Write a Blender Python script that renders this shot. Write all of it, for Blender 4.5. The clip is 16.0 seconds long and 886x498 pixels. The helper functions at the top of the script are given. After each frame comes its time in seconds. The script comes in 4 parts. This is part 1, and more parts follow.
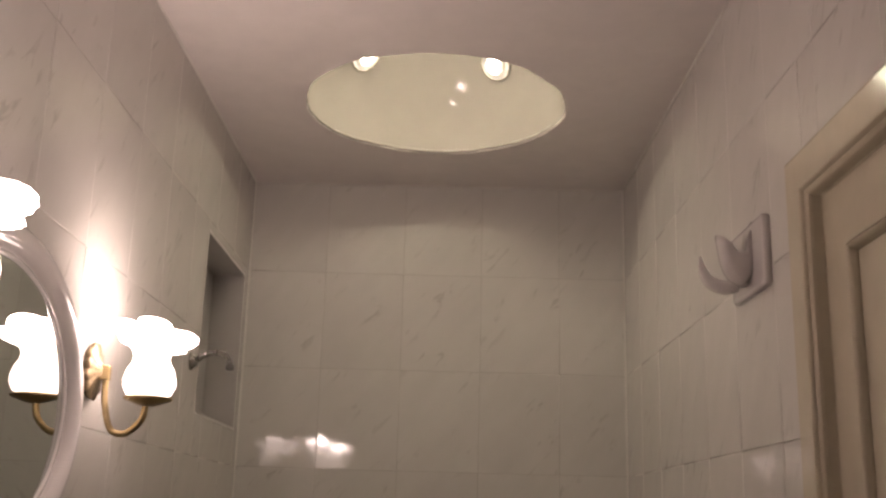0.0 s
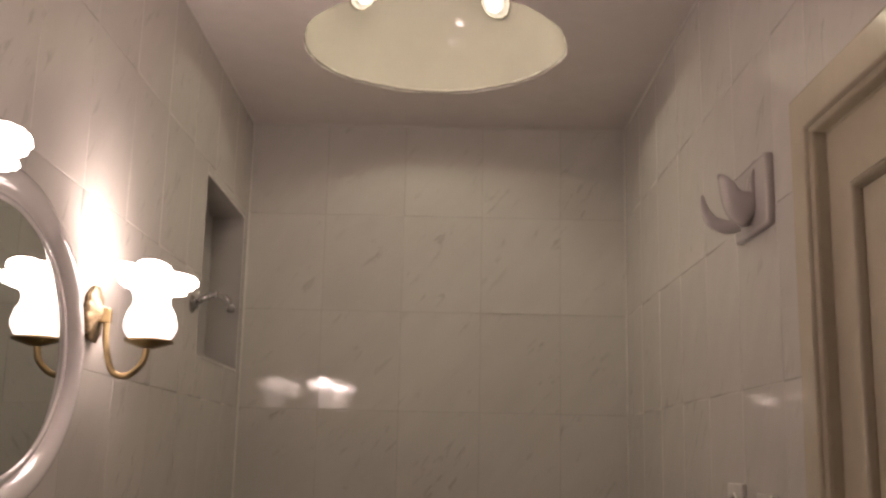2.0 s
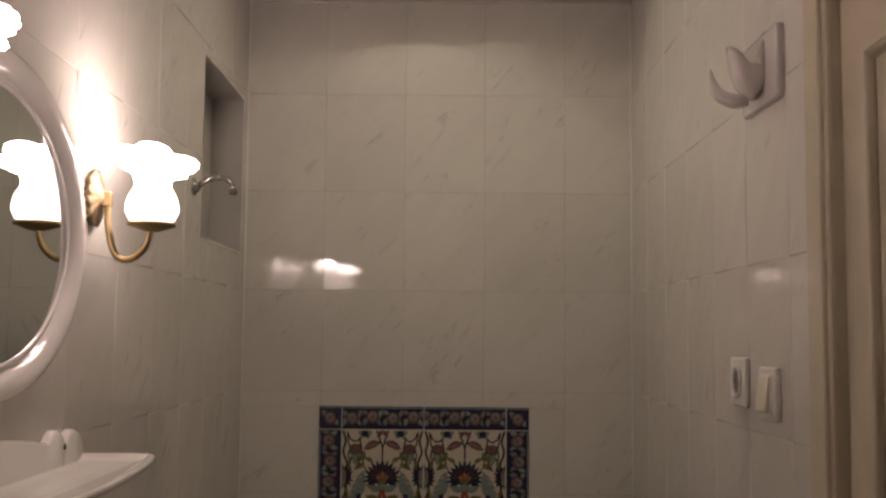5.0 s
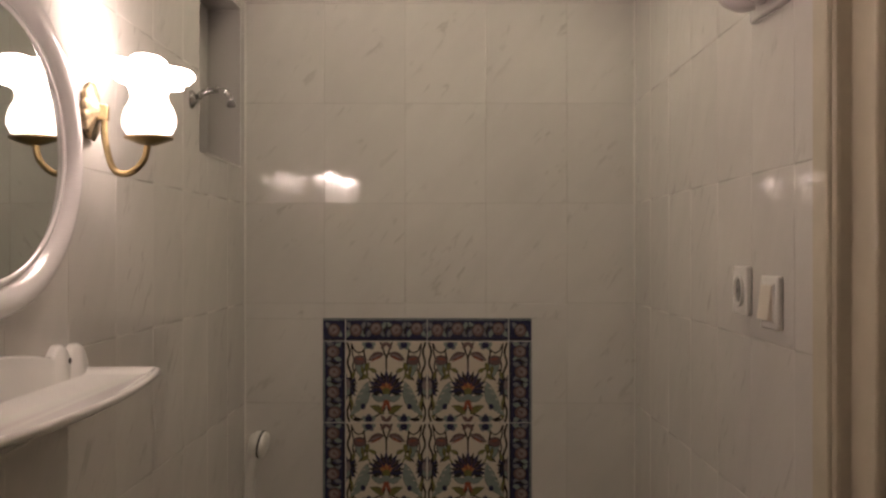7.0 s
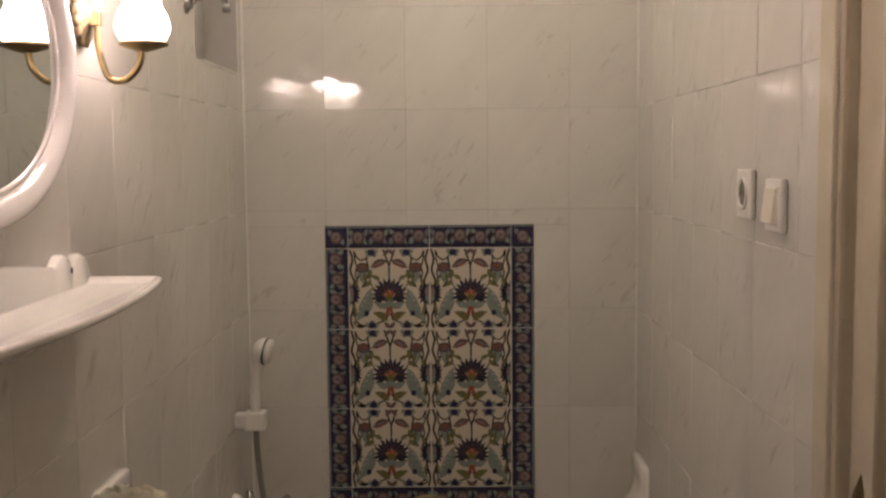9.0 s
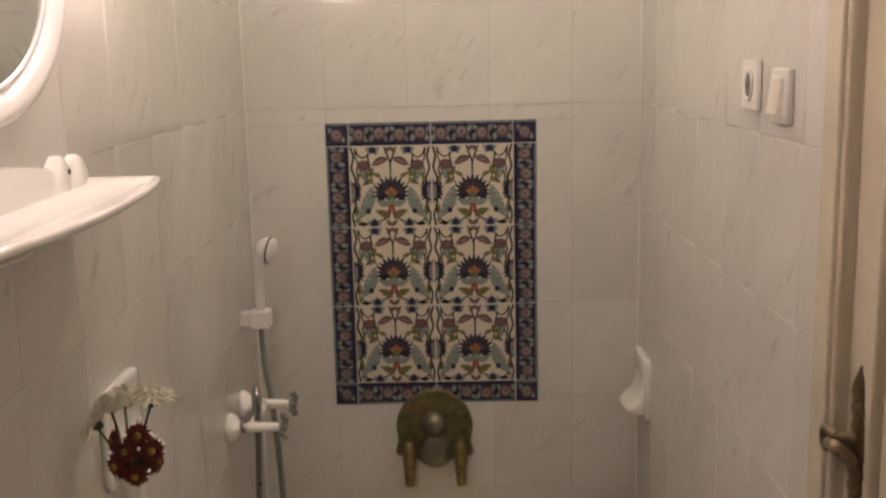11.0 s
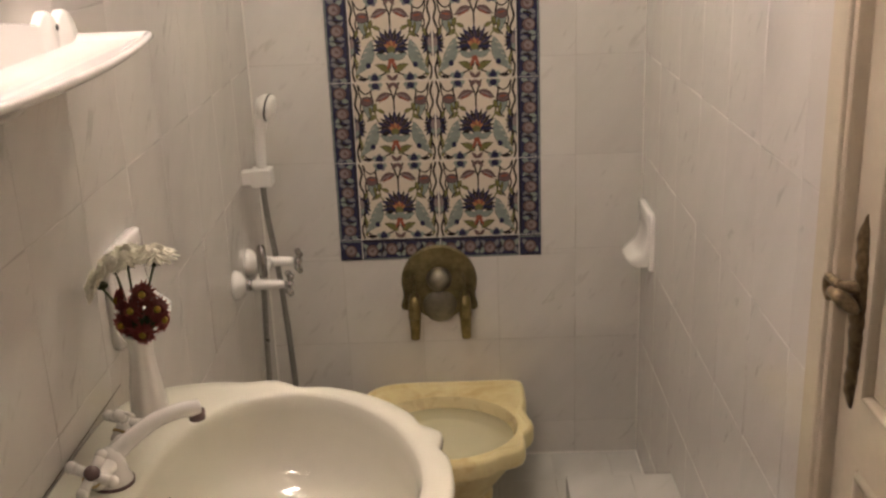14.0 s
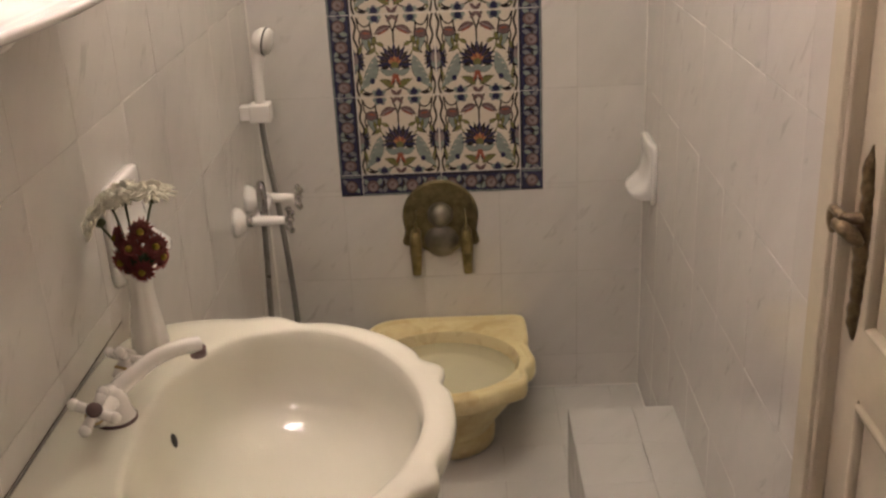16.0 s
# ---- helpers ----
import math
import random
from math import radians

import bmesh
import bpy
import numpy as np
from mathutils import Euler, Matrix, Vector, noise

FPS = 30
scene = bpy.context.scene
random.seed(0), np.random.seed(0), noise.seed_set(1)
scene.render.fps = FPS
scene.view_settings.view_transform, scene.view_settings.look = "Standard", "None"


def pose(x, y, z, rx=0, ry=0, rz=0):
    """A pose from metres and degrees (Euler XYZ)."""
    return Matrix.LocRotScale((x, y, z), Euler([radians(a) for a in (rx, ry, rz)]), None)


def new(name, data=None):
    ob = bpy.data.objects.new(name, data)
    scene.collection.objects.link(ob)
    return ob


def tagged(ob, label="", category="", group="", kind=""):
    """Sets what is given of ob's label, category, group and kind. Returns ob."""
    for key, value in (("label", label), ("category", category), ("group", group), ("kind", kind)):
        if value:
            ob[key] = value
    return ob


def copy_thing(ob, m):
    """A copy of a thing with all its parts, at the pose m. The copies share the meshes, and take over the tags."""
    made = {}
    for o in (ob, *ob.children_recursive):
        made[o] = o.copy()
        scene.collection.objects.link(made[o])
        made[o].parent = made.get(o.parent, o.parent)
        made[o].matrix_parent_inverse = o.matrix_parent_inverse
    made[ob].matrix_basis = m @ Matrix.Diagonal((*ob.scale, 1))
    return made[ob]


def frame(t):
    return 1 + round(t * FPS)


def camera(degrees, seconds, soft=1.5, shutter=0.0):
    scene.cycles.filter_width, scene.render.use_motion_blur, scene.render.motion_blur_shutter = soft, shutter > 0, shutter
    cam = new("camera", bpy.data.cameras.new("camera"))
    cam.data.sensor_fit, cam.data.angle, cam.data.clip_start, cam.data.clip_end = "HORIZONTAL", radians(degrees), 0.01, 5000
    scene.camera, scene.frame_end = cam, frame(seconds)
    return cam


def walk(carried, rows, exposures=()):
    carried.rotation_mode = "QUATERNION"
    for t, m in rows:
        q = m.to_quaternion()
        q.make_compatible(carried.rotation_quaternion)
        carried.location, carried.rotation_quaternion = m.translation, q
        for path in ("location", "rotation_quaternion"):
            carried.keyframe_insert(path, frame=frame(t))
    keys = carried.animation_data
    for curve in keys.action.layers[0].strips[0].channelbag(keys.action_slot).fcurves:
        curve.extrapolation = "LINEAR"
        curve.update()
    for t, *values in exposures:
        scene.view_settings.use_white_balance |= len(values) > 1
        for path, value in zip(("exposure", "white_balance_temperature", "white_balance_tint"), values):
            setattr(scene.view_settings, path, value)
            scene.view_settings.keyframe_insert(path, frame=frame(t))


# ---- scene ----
cam = camera(46.16, 16.0, soft=2.5)
# seconds, x, y, z, yaw, pitch, roll
ROWS = [
    (0.0, 0.0000, 0.0000, 1.6060, 0.217, 14.564, 1.581),
    (0.5, 0.0001, 0.0025, 1.6063, 0.205, 14.078, 1.527),
    (1.0, 0.0001, 0.0050, 1.6067, 0.193, 13.149, 1.482),
    (1.5, 0.0002, 0.0076, 1.6069, 0.173, 12.270, 1.379),
    (2.0, 0.0003, 0.0101, 1.6071, 0.169, 11.348, 1.269),
    (2.5, 0.0005, 0.0127, 1.6073, 0.159, 10.384, 1.157),
    (3.0, 0.0006, 0.0153, 1.6073, 0.181, 9.381, 1.015),
    (3.5, 0.0008, 0.0178, 1.6074, 0.208, 8.496, 0.921),
    (4.0, 0.0010, 0.0204, 1.6073, 0.239, 7.246, 0.784),
    (6.5, 0.0022, 0.0337, 1.6063, 0.365, 1.257, 0.156),
    (7.0, 0.0025, 0.0364, 1.6059, 0.395, -0.037, -0.001),
    (7.5, 0.0028, 0.0391, 1.6054, 0.434, -1.416, -0.146),
    (8.0, 0.0031, 0.0418, 1.6049, 0.476, -2.702, -0.313),
    (8.5, 0.0035, 0.0445, 1.6043, 0.505, -3.784, -0.471),
    (9.0, 0.0038, 0.0473, 1.6037, 0.551, -5.139, -0.583),
    (11.5, 0.0059, 0.0612, 1.5997, 0.873, -12.147, -1.470),
    (12.0, 0.0064, 0.0640, 1.5987, 0.949, -13.505, -1.598),
    (12.5, 0.0069, 0.0669, 1.5977, 1.030, -14.854, -1.799),
    (13.0, 0.0074, 0.0697, 1.5966, 1.119, -16.214, -1.992),
    (13.5, 0.0079, 0.0726, 1.5954, 1.193, -17.365, -2.151),
    (14.0, 0.0085, 0.0755, 1.5942, 1.286, -18.664, -2.280),
    (14.5, 0.0091, 0.0784, 1.5929, 1.373, -19.704, -2.440),
    (15.0, 0.0096, 0.0813, 1.5916, 1.460, -20.685, -2.582),
    (15.5, 0.0102, 0.0842, 1.5902, 1.524, -21.516, -2.708),
    (16.0, 0.0109, 0.0872, 1.5887, 1.585, -22.208, -2.805),
]
# seconds, stops, kelvin, tint
EXPOSURES = [(0.0, -0.56, 6480, 11), (3.5, -0.59, 6480, 11), (7.0, -0.20, 6450, 8), (9.0, 0.40, 6400, 8), (12.5, 1.24, 6250, 8), (14.5, 1.33, 6250, 9), (16.0, 1.32, 6250, 10)]
walk(cam, [(t, pose(x, y, z, 90 + pitch, 0, yaw) @ pose(0, 0, 0, 0, 0, roll)) for t, x, y, z, yaw, pitch, roll in ROWS], EXPOSURES)

# ---- light ----
SHADE_GLOW, SHADE_TINT, BULB_GLOW = 76.0, (1.0, 0.775, 0.70), 155.0
EYE_GLOW, EYE_TINT = 720.0, (1.0, 0.875, 0.655)
world = bpy.data.worlds.new("world")
world.use_nodes = True
scene.world = world
world.node_tree.nodes["Background"].inputs[0].default_value = (0.02, 0.02, 0.02, 1)

# ---- plan, metres ----
XL, XR, YB, YF, ZC = -0.5535, 0.5011, 2.845, -0.55, 2.53
TW, TH = 0.2165, 0.27                      # wall tile
HOLE = Vector((-0.035, 2.264, ZC))         # dome centre
HR = 0.302


# ---- materials ----
class Nodes:
    def __init__(self, name):
        self.mat = bpy.data.materials.new(name)
        self.mat.use_nodes = True
        self.t = self.mat.node_tree
        self.b = self.t.nodes["Principled BSDF"]
        self.co = self.add("ShaderNodeTexCoord").outputs["Object"]

    def add(self, kind, **inputs):
        n = self.t.nodes.new(kind)
        for key, value in inputs.items():
            self.put(n.inputs[key.replace("_", " ")], value)
        return n

    def put(self, socket, value):
        if isinstance(value, bpy.types.NodeSocket):
            self.t.links.new(value, socket)
        else:
            socket.default_value = value

    def set(self, **inputs):
        for key, value in inputs.items():
            self.put(self.b.inputs[key.replace("_", " ")], value)
        return self

    def noise(self, scale, detail=4.0, rough=0.55, co=None, distort=0.0):
        return self.add("ShaderNodeTexNoise", Scale=scale, Detail=detail, Roughness=rough, Distortion=distort, Vector=co or self.co).outputs["Fac"]

    def ramp(self, fac, *stops):
        n = self.add("ShaderNodeValToRGB", Fac=fac)
        e = n.color_ramp.elements
        while len(e) < len(stops):
            e.new(0.5)
        for el, (p, c) in zip(e, stops):
            el.position = p
            el.color = (c, c, c, 1) if isinstance(c, (int, float)) else (*c, 1)
        return n.outputs["Color"]

    def mix(self, fac, a, b, mode="MIX"):
        n = self.t.nodes.new("ShaderNodeMix")
        n.data_type, n.blend_type = "RGBA", mode
        self.put(n.inputs[0], fac)
        self.put(n.inputs[6], a if not isinstance(a, tuple) else (*a[:3], 1))
        self.put(n.inputs[7], b if not isinstance(b, tuple) else (*b[:3], 1))
        return n.outputs[2]

    def bump(self, height, strength=0.1, distance=0.002):
        n = self.add("ShaderNodeBump", Height=height, Strength=strength, Distance=distance)
        self.put(self.b.inputs["Normal"], n.outputs["Normal"])
        return self


def plain(name, colour, rough=0.4, metal=0.0, vary=0.06, scale=30.0, bump=0.05, coat=0.0):
    m = Nodes(name)
    f = m.noise(scale)
    g = m.noise(scale * 0.12, 3)
    dark = tuple(c * (1 - vary * 2.2) for c in colour)
    col = m.mix(m.ramp(f, (0.35, 0.0), (0.7, 1.0)), dark, colour)
    col = m.mix(m.ramp(g, (0.3, 0.0), (0.75, 0.6)), col, dark)
    m.set(Base_Color=col, Metallic=metal, Roughness=m.ramp(g, (0.3, rough * 0.85), (0.8, min(1, rough * 1.25))))
    if coat:
        m.set(Coat_Weight=coat, Coat_Roughness=0.06)
    return m.bump(f, bump, 0.001).mat


def tile_material(name, base, vein, rough=0.03, amount=0.44):
    """Glazed tile printed with faint diagonal marble veins; each piece has its own print."""
    m = Nodes(name)
    rnd = m.add("ShaderNodeObjectInfo").outputs["Random"]
    far = m.add("ShaderNodeMath", **{})
    far.operation = "MULTIPLY"
    m.put(far.inputs[0], rnd)
    far.inputs[1].default_value = 37.0
    off = m.add("ShaderNodeCombineXYZ", X=far.outputs[0], Y=far.outputs[0], Z=far.outputs[0])
    add = m.add("ShaderNodeVectorMath")
    m.put(add.inputs[0], m.co)
    m.put(add.inputs[1], off.outputs[0])
    turn = m.add("ShaderNodeMapping", Vector=add.outputs[0], Rotation=(0, 0, radians(-52)))
    rot = m.add("ShaderNodeMapping", Vector=turn.outputs[0], Scale=(1.0, 3.4, 1.0))
    v = m.noise(13.0, 3, 0.55, rot.outputs[0], 0.5)
    lines = m.ramp(v, (0.60, 0.0), (0.68, 1.0), (0.78, 0.55))
    mask = m.ramp(m.noise(6.0, 2, 0.5, add.outputs[0]), (0.46, 0.0), (0.62, 1.0))
    fac = m.mix(1.0, lines, mask, "MULTIPLY")
    cloud = m.ramp(m.noise(5.0, 3, 0.5, rot.outputs[0]), (0.3, 0.0), (0.8, 1.0))
    col = m.mix(cloud, base, tuple(c * 0.93 for c in base))
    k = m.add("ShaderNodeMath")
    k.operation = "MULTIPLY"
    m.put(k.inputs[0], fac)
    k.inputs[1].default_value = amount
    col = m.mix(k.outputs[0], col, vein)
    tone = m.ramp(rnd, (0.0, 0.95), (1.0, 1.0))
    col = m.mix(1.0, col, tone, "MULTIPLY")
    m.set(Base_Color=col, Roughness=m.ramp(m.noise(14, 3), (0.3, rough * 0.8), (0.8, rough * 1.5)), Specular_IOR_Level=0.55)
    h = m.add("ShaderNodeMath")
    h.operation = "MULTIPLY_ADD"
    m.put(h.inputs[0], m.noise(95.0, 2, 0.5))
    h.inputs[1].default_value = 0.22
    m.put(h.inputs[2], m.noise(20.0, 2, 0.4))
    return m.bump(h.outputs[0], 0.065, 0.004).mat


def glow(name, tint, strength, cells=0.0, even=False):
    m = Nodes(name)
    m.set(Base_Color=(0.9, 0.88, 0.84, 1), Roughness=0.25, Emission_Color=(*tint, 1))
    if even:
        m.set(Emission_Strength=strength)
    elif cells:
        v = m.add("ShaderNodeTexVoronoi", Scale=cells, Vector=m.co)
        v.feature = "DISTANCE_TO_EDGE"
        lead = m.ramp(v.outputs["Distance"], (0.0, 1.0), (0.05, 0.9), (0.12, 0.16), (0.4, 0.24))
        far = m.add("ShaderNodeVectorMath")
        far.operation = "LENGTH"
        m.put(far.inputs[0], m.co)
        core = m.ramp(far.outputs["Value"], (0.0, 1.0), (0.017, 1.0), (0.021, 0.0012), (0.034, 0.0010), (0.036, 0.006), (0.039, 0.006))
        k = m.add("ShaderNodeMath")
        k.operation = "MULTIPLY"
        m.put(k.inputs[0], m.mix(m.ramp(far.outputs["Value"], (0.016, 0.0), (0.021, 1.0)), core, m.mix(1.0, core, lead, "MULTIPLY")))
        k.inputs[1].default_value = strength
        m.set(Emission_Strength=k.outputs[0])
    else:
        z = m.add("ShaderNodeSeparateXYZ", Vector=m.co).outputs["Z"]
        r = m.add("ShaderNodeMapRange", Value=z)
        r.inputs["From Min"].default_value, r.inputs["From Max"].default_value = -0.04, 0.08
        k = m.add("ShaderNodeMath")
        k.operation = "MULTIPLY"
        m.put(k.inputs[0], m.ramp(r.outputs["Result"], (0.0, 0.07), (0.55, 0.10), (0.78, 0.46), (1.0, 0.6)))
        k.inputs[1].default_value = strength
        m.set(Emission_Strength=k.outputs[0])
    return m.mat


TILE = tile_material("glazed_marbled_tile", (0.67, 0.645, 0.61), (0.36, 0.34, 0.31))
FLOOR_TILE = tile_material("white_floor_tile", (0.57, 0.555, 0.525), (0.44, 0.425, 0.40), 0.2, 0.3)
GROUT = plain("grey_grout", (0.53, 0.505, 0.46), 0.8, vary=0.1, scale=60, bump=0.3)
# recess lining kept darker than the tiles: its shade is in the colour
NICHE = plain("niche_shade_grey", (0.48, 0.455, 0.44), 0.3, vary=0.03, scale=8)
PLASTER = plain("white_ceiling_plaster", (0.76, 0.705, 0.675), 0.75, vary=0.03, scale=18, bump=0.25)
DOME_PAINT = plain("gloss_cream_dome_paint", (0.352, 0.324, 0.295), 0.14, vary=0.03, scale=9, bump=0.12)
CAULK = plain("white_sealant", (0.70, 0.67, 0.63), 0.5, vary=0.04, scale=90, bump=0.3)
CERAMIC = plain("white_glazed_ceramic", (0.82, 0.80, 0.77), 0.1, vary=0.015, scale=6, bump=0.01, coat=0.4)
BASIN_WHITE = plain("ivory_sanitary_ware", (0.715, 0.70, 0.595), 0.038, vary=0.015, scale=5, bump=0.0)
FRAME_WHITE = plain("white_gloss_frame", (0.87, 0.83, 0.82), 0.12, vary=0.02, scale=12, bump=0.02, coat=0.4)
PLASTIC = plain("white_plastic", (0.78, 0.76, 0.72), 0.32, vary=0.02, scale=14)
KEY_CREAM = plain("cream_plastic", (0.74, 0.68, 0.58), 0.3, vary=0.02, scale=14)
SOCKET_GREY = plain("shade_and_nozzle_grey", (0.16, 0.15, 0.14), 0.4)
JOINT_BROWN = plain("brown_open_joint", (0.12, 0.095, 0.07), 0.7)
DARK = plain("dark_hole", (0.03, 0.028, 0.025), 0.6)
DOOR_PAINT = plain("cream_gloss_door_paint", (0.63, 0.565, 0.44), 0.13, vary=0.05, scale=16, bump=0.12)
BRASS = plain("polished_brass", (0.46, 0.35, 0.18), 0.3, 1.0, 0.12, 70, 0.2)
OLD_BRASS = plain("aged_green_brass", (0.33, 0.28, 0.15), 0.34, 0.9, 0.22, 45, 0.35)
DARK_BRASS = plain("tarnished_bronze", (0.27, 0.20, 0.11), 0.38, 0.9, 0.25, 90, 0.5)
SPOUT_BRASS = plain("dull_green_brass", (0.40, 0.32, 0.14), 0.34, 0.9, 0.2, 55, 0.3)
PEWTER = plain("worn_pewter", (0.31, 0.285, 0.225), 0.36, 0.85, 0.16, 45, 0.25)
CHROME = plain("chrome", (0.46, 0.45, 0.44), 0.07, 1.0, 0.05, 40, 0.02)
HOSE = plain("grey_shower_hose", (0.30, 0.29, 0.27), 0.32, 0.6, 0.12, 160, 0.3)
BOUNCE_CUT_GREY = plain("bounce_cutting_grey", (0.26, 0.24, 0.22), 0.7, vary=0.06, scale=12)
m = Nodes("honey_marble")
veil = m.ramp(m.noise(7.0, 5, 0.6, None, 0.8), (0.42, 0.0), (0.72, 1.0))
fleck = m.ramp(m.noise(30.0, 4), (0.45, 0.0), (0.75, 0.5))
stone = m.mix(veil, (0.82, 0.71, 0.385), (0.62, 0.46, 0.20))
stone = m.mix(fleck, stone, (0.86, 0.78, 0.49))
MARBLE = m.set(Base_Color=stone, Roughness=m.ramp(veil, (0.0, 0.30), (1.0, 0.5))).bump(m.noise(40.0, 4), 0.15, 0.002).mat
m = Nodes("stained_wet_marble")
blotch = m.ramp(m.noise(11.0, 5, 0.65, None, 0.6), (0.50, 0.0), (0.68, 1.0))
MURK = m.mix(blotch, (0.70, 0.60, 0.36), (0.42, 0.29, 0.13))
WET_MARBLE = m.set(Base_Color=MURK, Roughness=m.ramp(blotch, (0.0, 0.2), (1.0, 0.42))).bump(m.noise(45.0, 4), 0.12, 0.002).mat
STEM = plain("green_stem", (0.09, 0.11, 0.045), 0.6, vary=0.2)
# robe hook glaze: dark reflections are put into its grey base colour
GREYED_CERAMIC = plain("reflection_greyed_ceramic", (0.62, 0.58, 0.57), 0.08, vary=0.02, scale=6, bump=0.01, coat=0.5)
PLATE_BRONZE = plain("embossed_bronze", (0.40, 0.31, 0.19), 0.42, 0.8, 0.25, 120, 0.6)
PETAL_WHITE = plain("white_petal", (0.97, 0.96, 0.89), 0.6, vary=0.0)
PETAL_RED = plain("dark_red_petal", (0.42, 0.12, 0.115), 0.6, vary=0.34, scale=160)
POLLEN = plain("yellow_flower_centre", (0.50, 0.30, 0.03), 0.7, vary=0.2, scale=200, bump=0.5)
def translucent(mat, colour):
    t = mat.node_tree
    thin, both_ways = t.nodes.new("ShaderNodeBsdfTranslucent"), t.nodes.new("ShaderNodeMixShader")
    thin.inputs["Color"].default_value = (*colour, 1)
    both_ways.inputs[0].default_value = 0.5
    t.links.new(t.nodes["Principled BSDF"].outputs[0], both_ways.inputs[1])
    t.links.new(thin.outputs[0], both_ways.inputs[2])
    t.links.new(both_ways.outputs[0], t.nodes["Material Output"].inputs["Surface"])


translucent(PETAL_WHITE, (0.97, 0.95, 0.86))
translucent(PETAL_RED, (0.46, 0.12, 0.10))
SHADE = glow("opal_glass_shade", SHADE_TINT, SHADE_GLOW)
BULB = glow("frosted_bulb", SHADE_TINT, BULB_GLOW, even=True)
EYE_GLASS = glow("cast_glass_eye", EYE_TINT, EYE_GLOW, 48.0)
m = Nodes("mirror_silver")
MIRROR = m.set(Base_Color=(0.60, 0.625, 0.60, 1), Metallic=1.0, Roughness=0.015).mat
m = Nodes("still_water")
WATER = m.set(Base_Color=(0.86, 0.81, 0.56, 1), Roughness=0.06, Transmission_Weight=0.25, IOR=1.33).bump(m.noise(18, 2), 0.04, 0.004).mat
# paints of the flowered panel
CREAM_GLAZE = plain("cream_glaze", (0.68, 0.605, 0.505), 0.16, vary=0.05, scale=25)
NAVY = plain("navy_glaze", (0.046, 0.047, 0.105), 0.16, vary=0.2, scale=60)
BLACKISH = plain("black_line_glaze", (0.035, 0.03, 0.03), 0.18, vary=0.1, scale=60)
TEAL = plain("grey_green_glaze", (0.28, 0.325, 0.295), 0.16, vary=0.12, scale=60)
OLIVE = plain("olive_glaze", (0.215, 0.205, 0.085), 0.16, vary=0.15, scale=60)
RUST = plain("rust_red_glaze", (0.36, 0.12, 0.08), 0.16, vary=0.15, scale=60)
MAUVE = plain("mauve_brown_glaze", (0.19, 0.125, 0.122), 0.16, vary=0.15, scale=60)
ROSE = plain("dusty_rose_glaze", (0.295, 0.235, 0.235), 0.16, vary=0.12, scale=60)
LILAC = plain("lilac_grey_glaze", (0.225, 0.225, 0.245), 0.16, vary=0.14, scale=60)
ORANGE = plain("orange_glaze", (0.50, 0.23, 0.11), 0.16, vary=0.12, scale=60)


# ---- mesh helpers ----
def mesh_of(bm, name, materials, smooth=True):
    me = bpy.data.meshes.new(name)
    bmesh.ops.recalc_face_normals(bm, faces=bm.faces)
    for f in bm.faces:
        f.smooth = smooth
    bm.to_mesh(me)
    bm.free()
    for mt in (materials if isinstance(materials, (list, tuple)) else [materials]):
        me.materials.append(mt)
    return me


def part(name, bm, material, parent, label="", smooth=True):
    ob = new(name, mesh_of(bm, name, material, smooth))
    ob.parent = parent
    if label:
        tagged(ob, label)
    return ob


def thing(name, x, y, z, label, category, group="", turn=0.0):
    ob = new(name)
    ob.empty_display_size = 0.05
    ob.matrix_basis = pose(x, y, z, 0, 0, turn)
    return tagged(ob, label, category, group)


def box(bm, lo, hi, bevel=0.0, seg=2):
    c = [(a + b) / 2 for a, b in zip(lo, hi)]
    s = [abs(b - a) for a, b in zip(lo, hi)]
    vs = bmesh.ops.create_cube(bm, size=1, matrix=Matrix.Translation(c) @ Matrix.Diagonal((*s, 1)))["verts"]
    if bevel:
        es = list({e for v in vs for e in v.link_edges})
        bmesh.ops.bevel(bm, geom=es, offset=bevel, segments=seg, profile=0.6, affect="EDGES")
    return bm


def rings(bm, loops, closed=True, cap_start=False, cap_end=False):
    """Skin a list of equally long loops of points."""
    vs = [[bm.verts.new(p) for p in loop] for loop in loops]
    n = len(vs[0])
    for a, b in zip(vs, vs[1:]):
        for i in range(n if closed else n - 1):
            j = (i + 1) % n
            bm.faces.new((a[i], a[j], b[j], b[i]))
    if cap_start:
        bm.faces.new(vs[0])
    if cap_end:
        bm.faces.new(vs[-1])
    return vs


def lathe(bm, profile, n=32, at=(0, 0, 0), axis="z", wave=None, caps=True):
    """Turn (radius, height) pairs round an axis. wave(angle, height, radius) gives a radius."""
    loops = []
    for r, h in profile:
        loop = []
        for i in range(n):
            a = 2 * math.pi * i / n
            q = wave(a, h, r) if wave else r
            x, y = q * math.cos(a), q * math.sin(a)
            p = {"z": (x, y, h), "x": (h, x, y), "-x": (-h, x, -y), "y": (x, h, y), "-y": (x, -h, -y)}[axis]
            loop.append(Vector(p) + Vector(at))
        loops.append(loop)
    rings(bm, loops, True, caps, caps)
    return bm


def smooth_path(points, steps=8):
    pts = [Vector(p) for p in points]
    out = []
    for i in range(len(pts) - 1):
        p0, p1, p2, p3 = pts[max(i - 1, 0)], pts[i], pts[i + 1], pts[min(i + 2, len(pts) - 1)]
        for k in range(steps):
            t = k / steps
            out.append(0.5 * ((2 * p1) + (p2 - p0) * t + (2 * p0 - 5 * p1 + 4 * p2 - p3) * t * t + (3 * p1 - p0 - 3 * p2 + p3) * t ** 3))
    return out + [pts[-1]]


